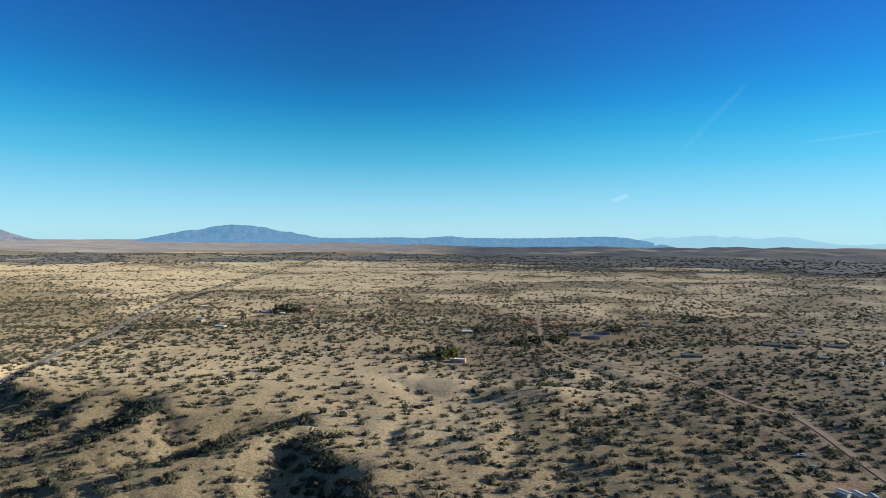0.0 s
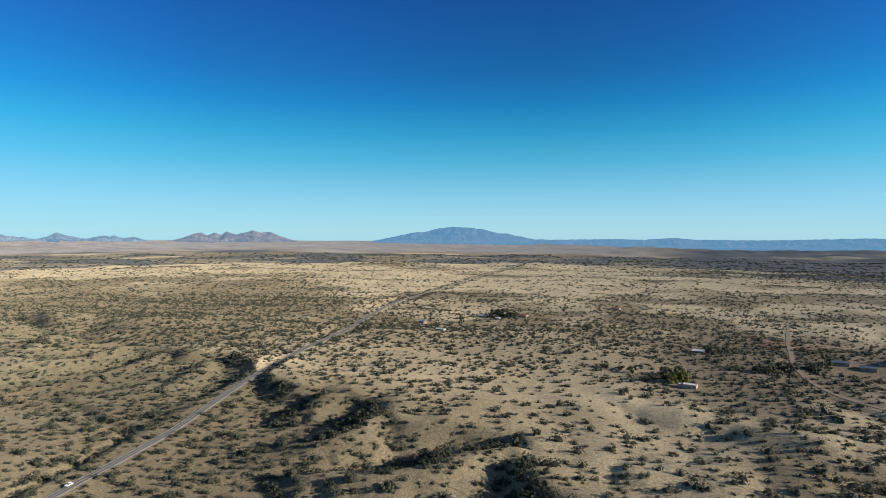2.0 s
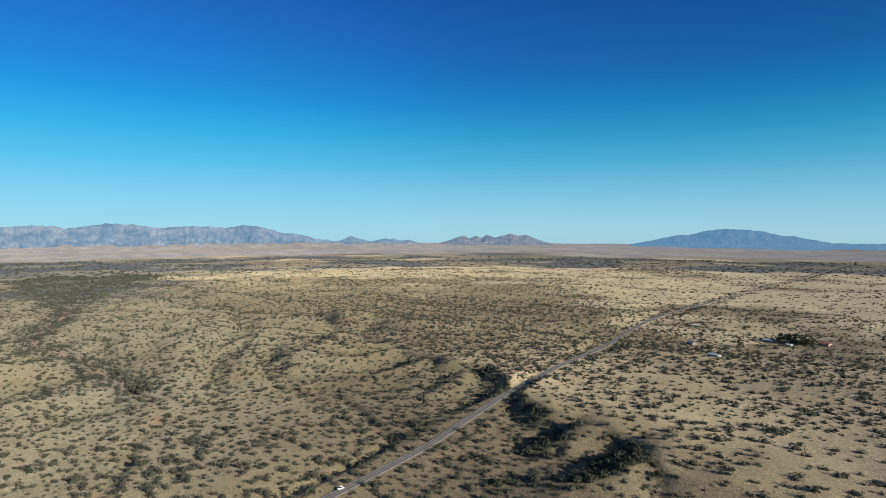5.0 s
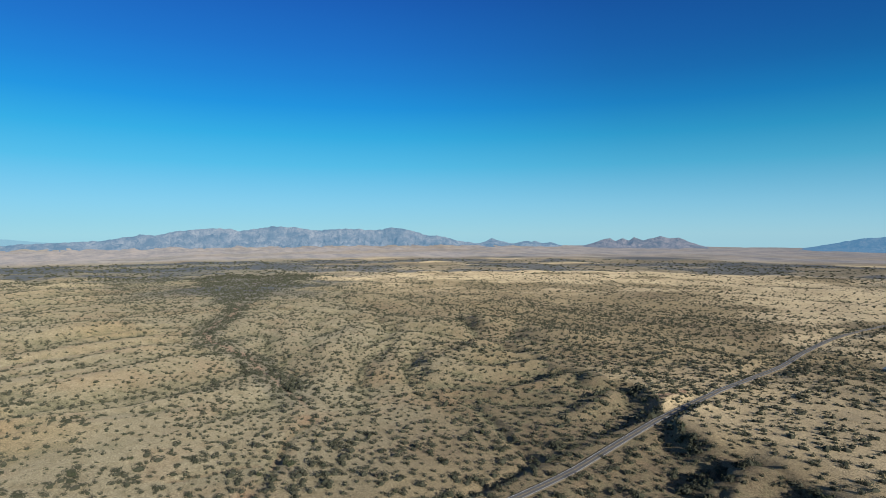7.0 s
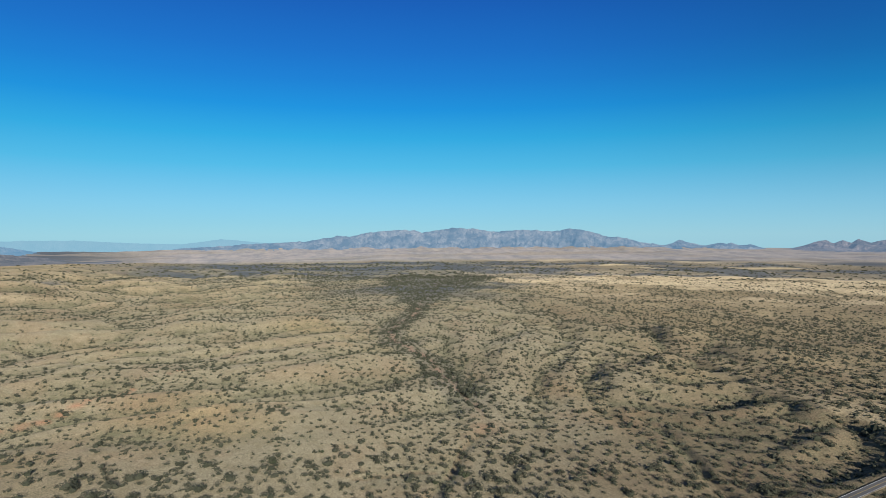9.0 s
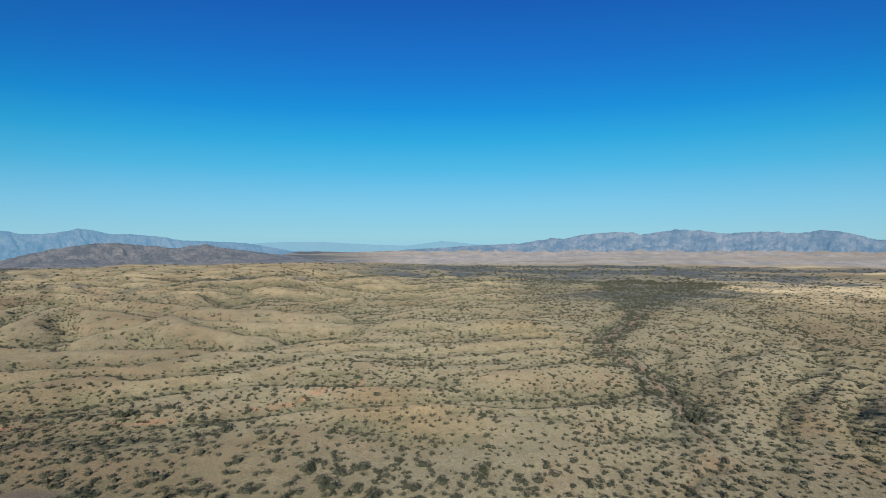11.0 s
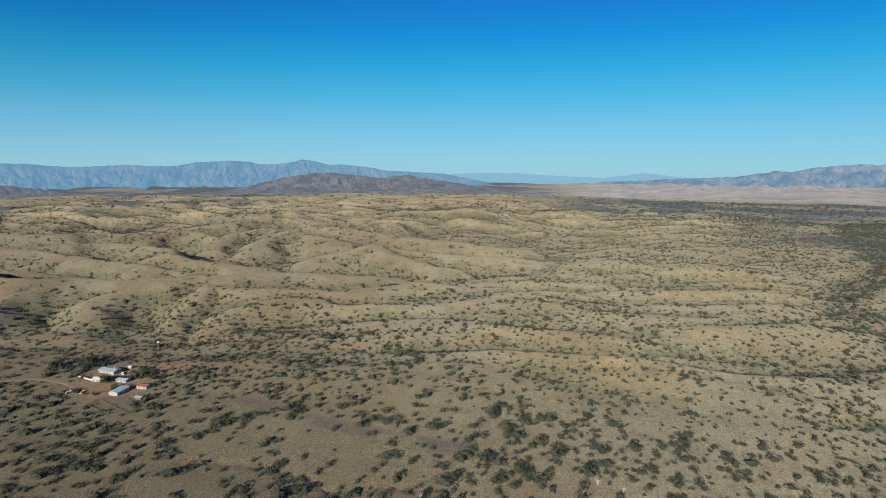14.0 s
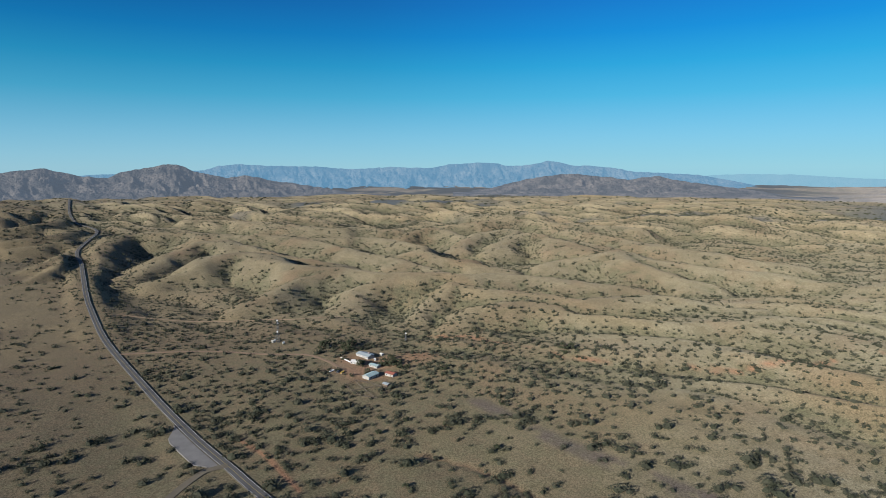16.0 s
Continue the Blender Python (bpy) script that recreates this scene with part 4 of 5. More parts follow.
def scrub_density(x, y):
    hollow, crest, z = sample("hollow", x, y), sample("crest", x, y), sample("z", x, y)
    r = np.hypot(x + 55, y - 45)
    clump = step(-0.35, 0.42, fbm(x / 1.7, y, 120, 4, 151) + 0.3 * fbm(x, y, 700, 3, 107))
    d = 0.17 + 0.40 * clump
    sw = step(-430, -640, x + 0.25 * (y + 300)) * step(330, 60, y)
    thicket = 0.30 + 1.15 * step(-0.12, 0.30, fbm(x, y, 64, 3, 153))
    thicket = thicket + (1.12 - thicket) * 0.75 * step(100, 240, y)
    d = d * (1 + (thicket - 1) * step(1000, 800, r))
    d = d * (1 - 0.80 * sw * step(50, -300, y) * step(1700, 1300, r)) * (1 - 0.6 * sample("pale", x, y)) * (1 - 0.4 * crest) + (0.35 + 0.6 * sw) * hollow + 0.95 * sw * sample("dale", x, y)
    d = d * (1 - step(2000, 2700, r)) * (1 - 0.45 * step(420, 520, y) * step(-420, -250, x) * step(720, 620, y))
    bottom = blob(x, y, -420, -420, 260, 0.4)
    d = d + 0.30 * np.minimum(thicket, 1.0) * bottom * (1 - 0.6 * blob(x, y, -330, -120, 120, 0.5))
    d = d + 0.9 * near_line(x, y, BROOK, 30, 0.5) + 0.35 * near_line(x, y, WASH, 42, 0.6) + 0.9 * sample("grove", x, y) + 0.35 * near_line(x, y, GULLY, 22, 0.6)
    d = d + (0.35 + 0.9 * step(520, 640, y)) * near_line(x, y, HIGHWAY, 17, 0.4)
    edge, side, _ = line_field(x, y, SCARP, 160.0)
    d = d + 0.5 * step(150, 40, edge) * (side > 0) * step(-620, -380, x)
    gx = (sample("z", x + 6, y) - sample("z", x - 6, y)) / 12
    d = d + 0.95 * step(0.14, 0.32, gx) * step(90, 50, edge) * step(-1000, -700, x)
    d = d + 0.34 * step(480, 620, y) * step(1250, 950, y) * step(-0.3, 0.2, fbm(x / 3, y, 60, 3, 171)) * step(-900, -500, x)
    d = d + 0.40 * step(330, 460, y) * step(1250, 950, y) * step(-1300, -1000, x) * step(-330, -420, x) * step(-0.5, 0.1, fbm(x / 2, y, 60, 3, 173))
    az = np.degrees(np.arctan2(y - 45, x + 55)) % 360
    d = d + 0.08 * step(116, 124, az) * step(176, 168, az) * step(800, 900, r) * step(1750, 1450, r)
    d = d + sw * step(750, 950, r) * (0.07 * step(-300, -100, y) + 0.30 * step(1250, 1650, r) * (1 - 0.5 * crest) + 0.40 * hollow)
    flat = blob(x, y, -520, 250, 230, 0.5)
    d = d + 0.06 * flat + 0.7 * sample("brush", x, y) * (1 - step(2900, 3100, r)) + 0.5 * blob(x, y, 170, 290, 150, 0.4) + 0.55 * blob(x, y, 270, 400, 130, 0.5)
    d = d * (1 - step(2900, 3150, r))
    roadside = step(-262, -236, x - 0.03 * (y + 300)) * step(-120, -260, y)
    d = d * (1 - 0.72 * roadside) * (1 - 0.12 * blob(x, y, -345, -330, 200, 0.4)) * (1 - 0.5 * blob(x, y, -470, -250, 150, 0.4) * (1 - near_line(x, y, BROOK, 40, 0.5)))
    d = d * (1 - 0.85 * sample("rocky", x, y)) + 0.34 * blob(x, y, -535, -400, 120, 0.5)
    return np.clip(d, 0.03 * (r < 2800), 1.0), z


def build_scrub():
    rng = np.random.default_rng(7)
    plans = (
        ("near_scrub", 34000, 215, 480, 2.5, ((0.02, 0.48), (0.36, 0.52)), 6, 70, MESQUITE, 8.2),
        ("open_scrub", 86000, 480, 850, 2.3, ((0.04, 0.56), (0.42, 0.54)), 5, 20, MESQUITE, 7.8),
        ("low_scrub", 42000, 215, 900, 0.75, ((0.0, 0.2),), 3, 7, MESQUITE, 2.6),
        ("middle_scrub", 80000, 850, 1350, 2.4, ((0.05, 0.72),), 5, 9, MESQUITE, 7.2),
        ("mid_scrub", 210000, 1350, 2300, 2.7, ((0.05, 0.86),), 4, 2, MESQUITE, 7.2),
        ("far_scrub", 124000, 2200, 4450, 3.4, ((0.0, 0.9), (0.55, 0.8)), 4, 0, MESQUITE, 0),
    )
    for name, count, r0, r1, size, rings, sides, leaves, mat, gap in plans:
        x, y = scatter(rng, count, r0, r1)
        d, z = scrub_density(x, y)
        keep = (rng.random(count) < d) & free_of_roads(x, y)
        x, y = x[keep], y[keep]
        if gap:
            cell = np.floor(x / gap).astype(np.int64) * 100003 + np.floor(y / gap).astype(np.int64)
            first = np.unique(cell, return_index=True)[1]
            x, y = x[first], y[first]
        rad = size * np.exp(0.38 * rng.standard_normal(len(x)))
        rad = rad * (1 + step(400, 600, y) * {"open_scrub": 0.15, "middle_scrub": 0.08, "mid_scrub": -0.06}.get(name, 0.0))
        rad = np.clip(rad, 0.45 * size, 2.2 * size) * (1 + 0.45 * sample("grove", x, y) * step(2.0, 2.2, size)) * (1 + 0.25 * blob(x, y, -360, -230, 250, 0.4) * step(2.0, 2.2, size))
        # some bushes stand in twos
        twin = rng.random(len(x)) < 0.4
        swing = rng.random(int(twin.sum())) * 6.28
        x = np.concatenate([x, x[twin] + 1.1 * rad[twin] * np.cos(swing)])
        y = np.concatenate([y, y[twin] + 1.1 * rad[twin] * np.sin(swing)])
        rad = np.concatenate([rad, rad[twin] * 0.75])
        z = sample("z", x, y)
        rise = (sample("z", x + 6, y) - sample("z", x - 6, y)) / 12
        shade = step(0.16, 0.34, rise) * step(420, 330, np.hypot(x + 190, y - 370)) * step(1.9, 2.0, size)
        rad = rad * (1 + 0.35 * shade)
        tall = rad * (0.62 + 0.30 * rng.random(len(x))) * (1 + 0.25 * shade)
        v, f, t = dome_cloud(rng, x, y, z - 0.25, rad, tall, rings, sides, leaves, rng.random(len(x)), {"near_scrub": 0.36, "open_scrub": 0.50, "middle_scrub": 0.56, "mid_scrub": 0.6, "low_scrub": 0.8}.get(name, 0.4), 0.4 if size < 1 else 0.72)
        me = mesh_from(name, v, f, mat, False)
        add_attr(me, "tint", t)
        tagged(new(name, me), "grey-green desert scrub scattered over dry grass", "shrubs", kind="stuff")


build_scrub()


# ---- roads, second part ----
def dirt_strip(name, line, prof, half, material, label):
    ob = strip(name, line, prof + 0.28, -half, half, 0.0, material)
    return tagged(ob, label, "road", kind="structure")


dirt_strip("ranch_drive", DRIVEWAY, DRIVE_Z, 1.6, DIRT, "narrow reddish dirt drive to the ranch")
dirt_strip("hill_track", HILL_TRACK, TRACK_Z, 0.9, TAN_DIRT, "faint tan dirt track in dry grass")
dirt_strip("side_road", SIDE_ROAD, SIDE_Z, 2.6, SHOULDER, "gravel side road leaving the highway")


def lay_by():
    """A paved pull-out beside the highway."""
    k = [i for i, p in enumerate(HIGHWAY) if -396 < p[1] < -300]
    line, z = HIGHWAY[k[0]:k[-1] + 1], (HIGHWAY_Z + LIFT)[k[0]:k[-1] + 1]
    s = np.linspace(0, 1, len(line))
    out = 4.05 + 11.5 * step(0.0, 0.35, s) * (1 - 0.75 * step(0.8, 1.0, s))
    rows = []
    for off, drop in ((np.full(len(s), 4.05), 0.0), (out, 0.0), (out + 0.1, -0.8)):
        rows.append(np.column_stack([line[:, 0] + off, line[:, 1], z - 0.02 + drop]))
    me = mesh_from("lay_by", np.stack(rows, 1).reshape(-1, 3), grid_faces(len(s), 3), LAY_GREY)
    tagged(new("lay_by", me), "pale grey paved pull-out beside the highway", "road", kind="structure")


LAY_GREY = plain_material("worn_asphalt", (0.195, 0.186, 0.176), 0.9, (0.140, 0.134, 0.127), 0.4)
lay_by()


# ---- things ----
def part(name, bm, material, parent, label=""):
    me = bpy.data.meshes.new(name)
    bm.normal_update()
    bm.to_mesh(me)
    bm.free()
    me.materials.append(material)
    ob = new(name, me)
    ob.parent = parent
    return tagged(ob, label)


def box(size, at=(0, 0, 0), bevel=0.0, bm=None, turn=None):
    bm = bm or bmesh.new()
    m = Matrix.Translation(at) @ (turn or Matrix.Identity(4)) @ Matrix.Diagonal((*size, 1))
    made = bmesh.ops.create_cube(bm, size=1, matrix=m)
    if bevel:
        edges = list({e for v in made["verts"] for e in v.link_edges})
        bmesh.ops.bevel(bm, geom=edges, offset=bevel, segments=2, profile=0.6, affect="EDGES")
    return bm


def rod(a, b, r, r2=None, sides=6, bm=None):
    bm = bm or bmesh.new()
    a, b = Vector(a), Vector(b)
    m = Matrix.Translation((a + b) / 2) @ (b - a).to_track_quat("Z", "Y").to_matrix().to_4x4()
    bmesh.ops.create_cone(bm, cap_ends=True, segments=sides, radius1=r, radius2=r if r2 is None else r2, depth=(b - a).length, matrix=m)
    return bm


def spot(x, y, sink=0.05):
    return Vector((x, y, float(sample("z", x, y)) - sink))


def base(name, x, y, turn, label, category, group="", sink=0.05):
    ob = new(name)
    ob.matrix_world = Matrix.Translation(spot(x, y, sink)) @ Matrix.Rotation(radians(turn), 4, "Z")
    return tagged(ob, label, category, group)


WHITE_WALL = plain_material("white_painted_wall", (0.40, 0.385, 0.35), 0.85, (0.32, 0.305, 0.275), 1.0)
TAN_WALL = plain_material("tan_stucco", (0.33, 0.265, 0.205), 0.9, (0.26, 0.205, 0.16), 1.0)
PINK_WALL = plain_material("pink_stucco", (0.52, 0.36, 0.30), 0.9, (0.42, 0.29, 0.24), 1.0)
BROWN_WALL = plain_material("weathered_boards", (0.20, 0.15, 0.11), 0.9, (0.13, 0.10, 0.08), 1.5)
GREY_ROOF = plain_material("grey_metal_roof", (0.34, 0.38, 0.39), 0.5, (0.26, 0.29, 0.30), 0.8, 0.2)
BLUE_ROOF = plain_material("blue_grey_roof", (0.13, 0.165, 0.215), 0.6, (0.095, 0.12, 0.16), 0.8, 0.2)
TEAL_ROOF = plain_material("pale_teal_roof", (0.34, 0.43, 0.43), 0.5, (0.27, 0.35, 0.35), 0.8, 0.2)
RED_ROOF = plain_material("rusty_red_roof", (0.28, 0.10, 0.07), 0.75, (0.20, 0.085, 0.06), 1.2, 0.1)
DARK_ROOF = plain_material("dark_shingle_roof", (0.12, 0.12, 0.13), 0.85, (0.08, 0.08, 0.09), 1.0)
WHITE_ROOF = plain_material("white_coated_roof", (0.58, 0.57, 0.54), 0.7, (0.46, 0.45, 0.42), 0.8)
WINDOW_GLASS = plain_material("dark_window_glass", (0.03, 0.035, 0.045), 0.12)
WOOD = plain_material("grey_wood", (0.16, 0.13, 0.105), 0.9, (0.10, 0.085, 0.07), 2.0)
DULL_STEEL = plain_material("weathered_steel", (0.20, 0.20, 0.205), 0.6, (0.13, 0.13, 0.135), 1.0, 0.4)
STEEL = plain_material("galvanised_steel", (0.55, 0.56, 0.57), 0.45, (0.42, 0.43, 0.44), 1.0, 0.6)
WHITE_PAINT = plain_material("white_enamel", (0.80, 0.80, 0.79), 0.3, (0.70, 0.70, 0.68), 1.0)
DARK_PAINT = plain_material("dark_enamel", (0.05, 0.055, 0.07), 0.35)
TEAL_PAINT = plain_material("teal_enamel", (0.16, 0.36, 0.36), 0.35)
YELLOW_PAINT = plain_material("yellow_enamel", (0.55, 0.36, 0.06), 0.4)
RUBBER = plain_material("rubber", (0.02, 0.02, 0.02), 0.85)


def add_openings(parent, length, width, tall, count, door=True):
    """Windows and a door on both long walls, each with its own frame and pane."""
    for side in (-1, 1):
        y = side * width / 2
        places = [(i + 0.5) / count * length - length / 2 for i in range(count)]
        for i, x in enumerate(places):
            if door and i == count // 2:
                part("door", box((1.0, 0.08, 2.05), (x, y + side * 0.03, 1.03), 0.02), BROWN_WALL, parent, "brown wooden door")
                continue
            w = part("window", box((1.5, 0.10, 1.25), (x, y + side * 0.03, 1.55), 0.02), WHITE_PAINT, parent)
            part("pane", box((1.26, 0.04, 1.02), (x, y + side * 0.075, 1.55)), WINDOW_GLASS, w)


def gable_house(name, label, x, y, turn, length, width, tall, wall_mat, roof_mat, category="house", group="", windows=4, pitch=0.28, chimney=False, porch=False, ribs=True):
    ob = base(name, x, y, turn, label, category, group, 0.15)
    rise = width / 2 * pitch
    bm = bmesh.new()
    lo = -1.2
    ring = [(-width / 2, lo), (width / 2, lo), (width / 2, tall), (0, tall + rise), (-width / 2, tall)]
    ends = [[bm.verts.new((s * length / 2, p, q)) for p, q in ring] for s in (-1, 1)]
    bm.faces.new(ends[0][::-1])
    bm.faces.new(ends[1])
    for i in range(5):
        j = (i + 1) % 5
        bm.faces.new((ends[0][i], ends[0][j], ends[1][j], ends[1][i]))
    part("wall", bm, wall_mat, ob)
    slant = math.hypot(width / 2, rise)
    ang = math.atan2(rise, width / 2)
    for side in (-1, 1):
        turnm = Matrix.Rotation(-side * ang, 4, "X")
        run = slant + 0.5
        mid = (0, side * (run / 2) * math.cos(ang), tall + rise + 0.09 - (run / 2) * math.sin(ang))
        roof = part("roof", box((length + 0.9, run, 0.12), mid, 0.02, turn=turnm), roof_mat, ob)
        n = min(12, max(3, int(length / 2.2))) if ribs else -1
        for i in range(n + 1):
            part("roof_rib", box((0.09, run, 0.07), (-length / 2 + i * length / n, mid[1], mid[2] + 0.08), turn=turnm), roof_mat, roof)
    part("ridge_cap", box((length + 0.95, 0.4, 0.1), (0, 0, tall + rise + 0.16), 0.02), roof_mat, ob)
    if windows:
        add_openings(ob, length, width, tall, windows)
    if chimney:
        part("chimney", box((0.8, 0.8, 1.8), (length * 0.25, width * 0.15, tall + rise + 0.5), 0.04), PINK_WALL, ob)
    if porch:
        roof = part("porch_roof", box((length * 0.7, 2.6, 0.12), (0, width / 2 + 1.2, tall - 0.25), 0.02, turn=Matrix.Rotation(-0.12, 4, "X")), roof_mat, ob)
        for i in range(4):
            part("porch_post", box((0.14, 0.14, tall + 0.6), (-length * 0.32 + i * length * 0.213, width / 2 + 2.3, (tall - 0.5) / 2 - 0.3), 0.02), WHITE_PAINT, ob)
    return ob


def flat_house(name, label, x, y, turn, length, width, tall, wall_mat, roof_mat, category="house", group="", windows=3, annex=True):
    """A low flat-roofed house with a parapet and a smaller wing."""
    ob = base(name, x, y, turn, label, category, group, 0.15)
    part("wall", box((length, width, tall + 1.2), (0, 0, (tall - 1.2) / 2), 0.05), wall_mat, ob)
    part("roof", box((length - 0.6, width - 0.6, 0.1), (0, 0, tall + 0.03)), roof_mat, ob)
    for i, (sx, sy, px, py) in enumerate(((length, 0.28, 0, width / 2 - 0.14), (length, 0.28, 0, 0.14 - width / 2), (0.28, width - 0.57, length / 2 - 0.14, 0), (0.28, width - 0.57, 0.14 - length / 2, 0))):
        part("parapet", box((sx, sy, 0.4), (px, py, tall + 0.203), 0.03), wall_mat, ob)
    if annex:
        part("wing", box((length * 0.4, width * 0.6, tall * 0.8 + 1.2), (length * 0.66, -width * 0.1, (tall * 0.8 - 1.2) / 2), 0.05), wall_mat, ob)
        part("wing_roof", box((length * 0.42, width * 0.64, 0.12), (length * 0.67, -width * 0.1, tall * 0.8 + 0.06), 0.02), roof_mat, ob)
    part("roof_vent", rod((length * 0.2, 0, tall), (length * 0.2, 0, tall + 0.9), 0.15), STEEL, ob)
    add_openings(ob, length * 0.9, width, tall, windows)
    return ob


def car(name, label, x, y, turn, paint, kind="car", sink=-0.02, lift=0.0):
    """A car or pickup: lofted body, glass, four wheels with rims, lights."""
    ob = base(name, x, y, turn, label, "car" if kind == "car" else "truck", "", sink)
    ob.location.z += lift
    bm = bmesh.new()
    length = 4.6 if kind == "car" else 5.6
    box((length, 1.85, 0.62), (0, 0, 0.66), 0.14, bm)
    if kind != "car":
        for side in (-1, 1):
            box((2.2, 0.09, 0.35), (-1.6, side * 0.87, 1.1), 0.03, bm)
        box((0.09, 1.7, 0.35), (-2.7, 0, 1.1), 0.03, bm)
    part("body", bm, paint, ob)
    bm = bmesh.new()
    x0, x1 = (-1.9, 0.95) if kind == "car" else (-0.5, 1.35)
    lower = [bm.verts.new((px, py, 0.95)) for px, py in ((x0, -0.86), (x1, -0.86), (x1, 0.86), (x0, 0.86))]
    upper = [bm.verts.new((px, py, 1.48)) for px, py in ((x0 + 0.4, -0.68), (x1 - 0.75, -0.68), (x1 - 0.75, 0.68), (x0 + 0.4, 0.68))]
    bm.faces.new(upper)
    for i in range(4):
        j = (i + 1) % 4
        bm.faces.new((lower[i], lower[j], upper[j], upper[i]))
    part("cabin_glass", bm, WINDOW_GLASS, ob, "dark tinted windows")
    part("cabin_roof", box((x1 - x0 - 1.0, 1.42, 0.08), ((x0 + x1) / 2 - 0.17, 0, 1.51), 0.03), paint, ob)
    for wx in (-length * 0.3, length * 0.31):
        for side in (-1, 1):
            w = part("wheel", rod((wx, side * 0.72, 0.34), (wx, side * 0.95, 0.34), 0.34, sides=14), RUBBER, ob)
            part("rim", rod((wx, side * 0.94, 0.34), (wx, side * 0.965, 0.34), 0.2, sides=10), STEEL, w)
    for side in (-1, 1):
        part("headlight", box((0.06, 0.35, 0.16), (length / 2 - 0.02, side * 0.66, 0.74), 0.02), WHITE_PAINT, ob)
        part("tail_light", box((0.06, 0.25, 0.2), (-length / 2 + 0.02, side * 0.72, 0.76), 0.02), RED_ROOF, ob)
    return ob


def lattice_tower(name, label, x, y, tall, wide, top, bays, dishes=()):
    ob = base(name, x, y, 20, label, "tower")
    legs = [(-1, -1), (1, -1), (1, 1), (-1, 1)]

    def at(k, h):
        w = wide + (top - wide) * h / tall
        return (legs[k][0] * w / 2, legs[k][1] * w / 2, h)

    for k in range(4):
        part("leg", rod(at(k, -0.3), at(k, tall), 0.11, 0.07, 5), DULL_STEEL, ob)
    for b in range(bays):
        h0, h1 = tall * b / bays, tall * (b + 1) / bays
        bm = bmesh.new()
        for k in range(4):
            j = (k + 1) % 4
            rod(at(k, h0), at(j, h1), 0.045, sides=4, bm=bm)
            rod(at(j, h0), at(k, h1), 0.045, sides=4, bm=bm)
            rod(at(k, h1), at(j, h1), 0.045, sides=4, bm=bm)
        part("brace", bm, DULL_STEEL, ob)
    for h, r, a in dishes:
        d = part("dish", rod((math.cos(a) * 0.5, math.sin(a) * 0.5, h), (math.cos(a) * 1.2, math.sin(a) * 1.2, h), r, r * 0.8, 14), WHITE_PAINT, ob, "white round disc, antenna dish or windmill fan")
        part("bracket", rod((0, 0, h), (math.cos(a) * 0.6, math.sin(a) * 0.6, h), 0.09), STEEL, d)
    return ob


# the ranch
gable_house("ranch_house", "long white ranch house with a grey metal roof", -438, -429, 97, 18, 8.5, 2.7, WHITE_WALL, GREY_ROOF, windows=6, chimney=True, porch=True)
gable_house("farm_house", "low house with a pale roof under trees", -420, -416, 120, 11, 7, 2.4, WHITE_WALL, WHITE_ROOF, windows=4)
gable_house("outbuilding", "small white outbuilding with a pale teal metal roof", -429, -399, 104, 10, 5.2, 2.4, WHITE_WALL, TEAL_ROOF, "shed", windows=3)
gable_house("barn", "white metal barn with a pale teal roof", -410, -378, 195, 13.5, 7.8, 2.9, WHITE_WALL, TEAL_ROOF, "barn", windows=2)
gable_house("barn", "white barn with a rusty red roof", -427, -370, 104, 9.5, 6.2, 2.7, WHITE_WALL, RED_ROOF, "barn", windows=2)
gable_house("shed", "tiny white shed in the ranch yard", -454, -423, 100, 3.0, 2.4, 2.1, WHITE_WALL, WHITE_ROOF, "shed", windows=0)
gable_house("loafing_shed", "open brown livestock shed beside the pens", -409, -352, 100, 6, 4, 2.2, BROWN_WALL, GREY_ROOF, "shed", windows=0)
def garden_wall():
    ob = base("garden_wall", -416, -426, 0, "low white garden wall beside the ranch house", "wall")
    for i in range(8):
        part("wall_panel", box((0.35, 2.9, 1.0), (0.15 * (i % 2), -12 + 3.0 * i, 0.5), 0.03), WHITE_PAINT, ob)
    for i in range(9):
        part("post", box((0.5, 0.4, 1.2), (0.08, -13.5 + 3.0 * i, 0.6), 0.03), WHITE_WALL, ob)


garden_wall()
car("pickup_truck", "white pickup truck parked in the ranch yard", -440, -415, 60, WHITE_PAINT, "truck")
car("pickup_truck", "white pickup truck parked beside a dirt drive", -388, -410, 10, WHITE_PAINT, "truck")
car("parked_car", "dark car parked beside a dirt drive", -392, -405, 40, DARK_PAINT)
car("flatbed_truck", "yellow work truck parked beside a dirt drive", -394, -401, 30, YELLOW_PAINT, "truck")
car("parked_car", "white car parked under dark trees", -427, -478, 80, WHITE_PAINT)
lattice_tower("radio_tower", "tall steel lattice radio tower with white dishes", -394, -534, 26, 3.2, 1.4, 9, ((25, 0.9, 0.8), (12.5, 0.95, 0.6), (22, 0.6, 2.2)))
gable_house("equipment_shelter", "small white equipment shelter below the tower", -391, -538, 20, 4.0, 2.6, 2.4, WHITE_WALL, WHITE_ROOF, "shelter", windows=0)
gable_house("equipment_shelter", "white equipment cabinet below the tower", -397, -527, 20, 2.4, 1.8, 2.0, WHITE_WALL, WHITE_ROOF, "shelter", windows=0)
# the dish part on this tower is the windmill's fan
lattice_tower("windmill_tower", "thin steel windmill tower above the scrub", -506, -451, 9, 1.8, 0.5, 4, ((8.8, 1.0, 3.6),))


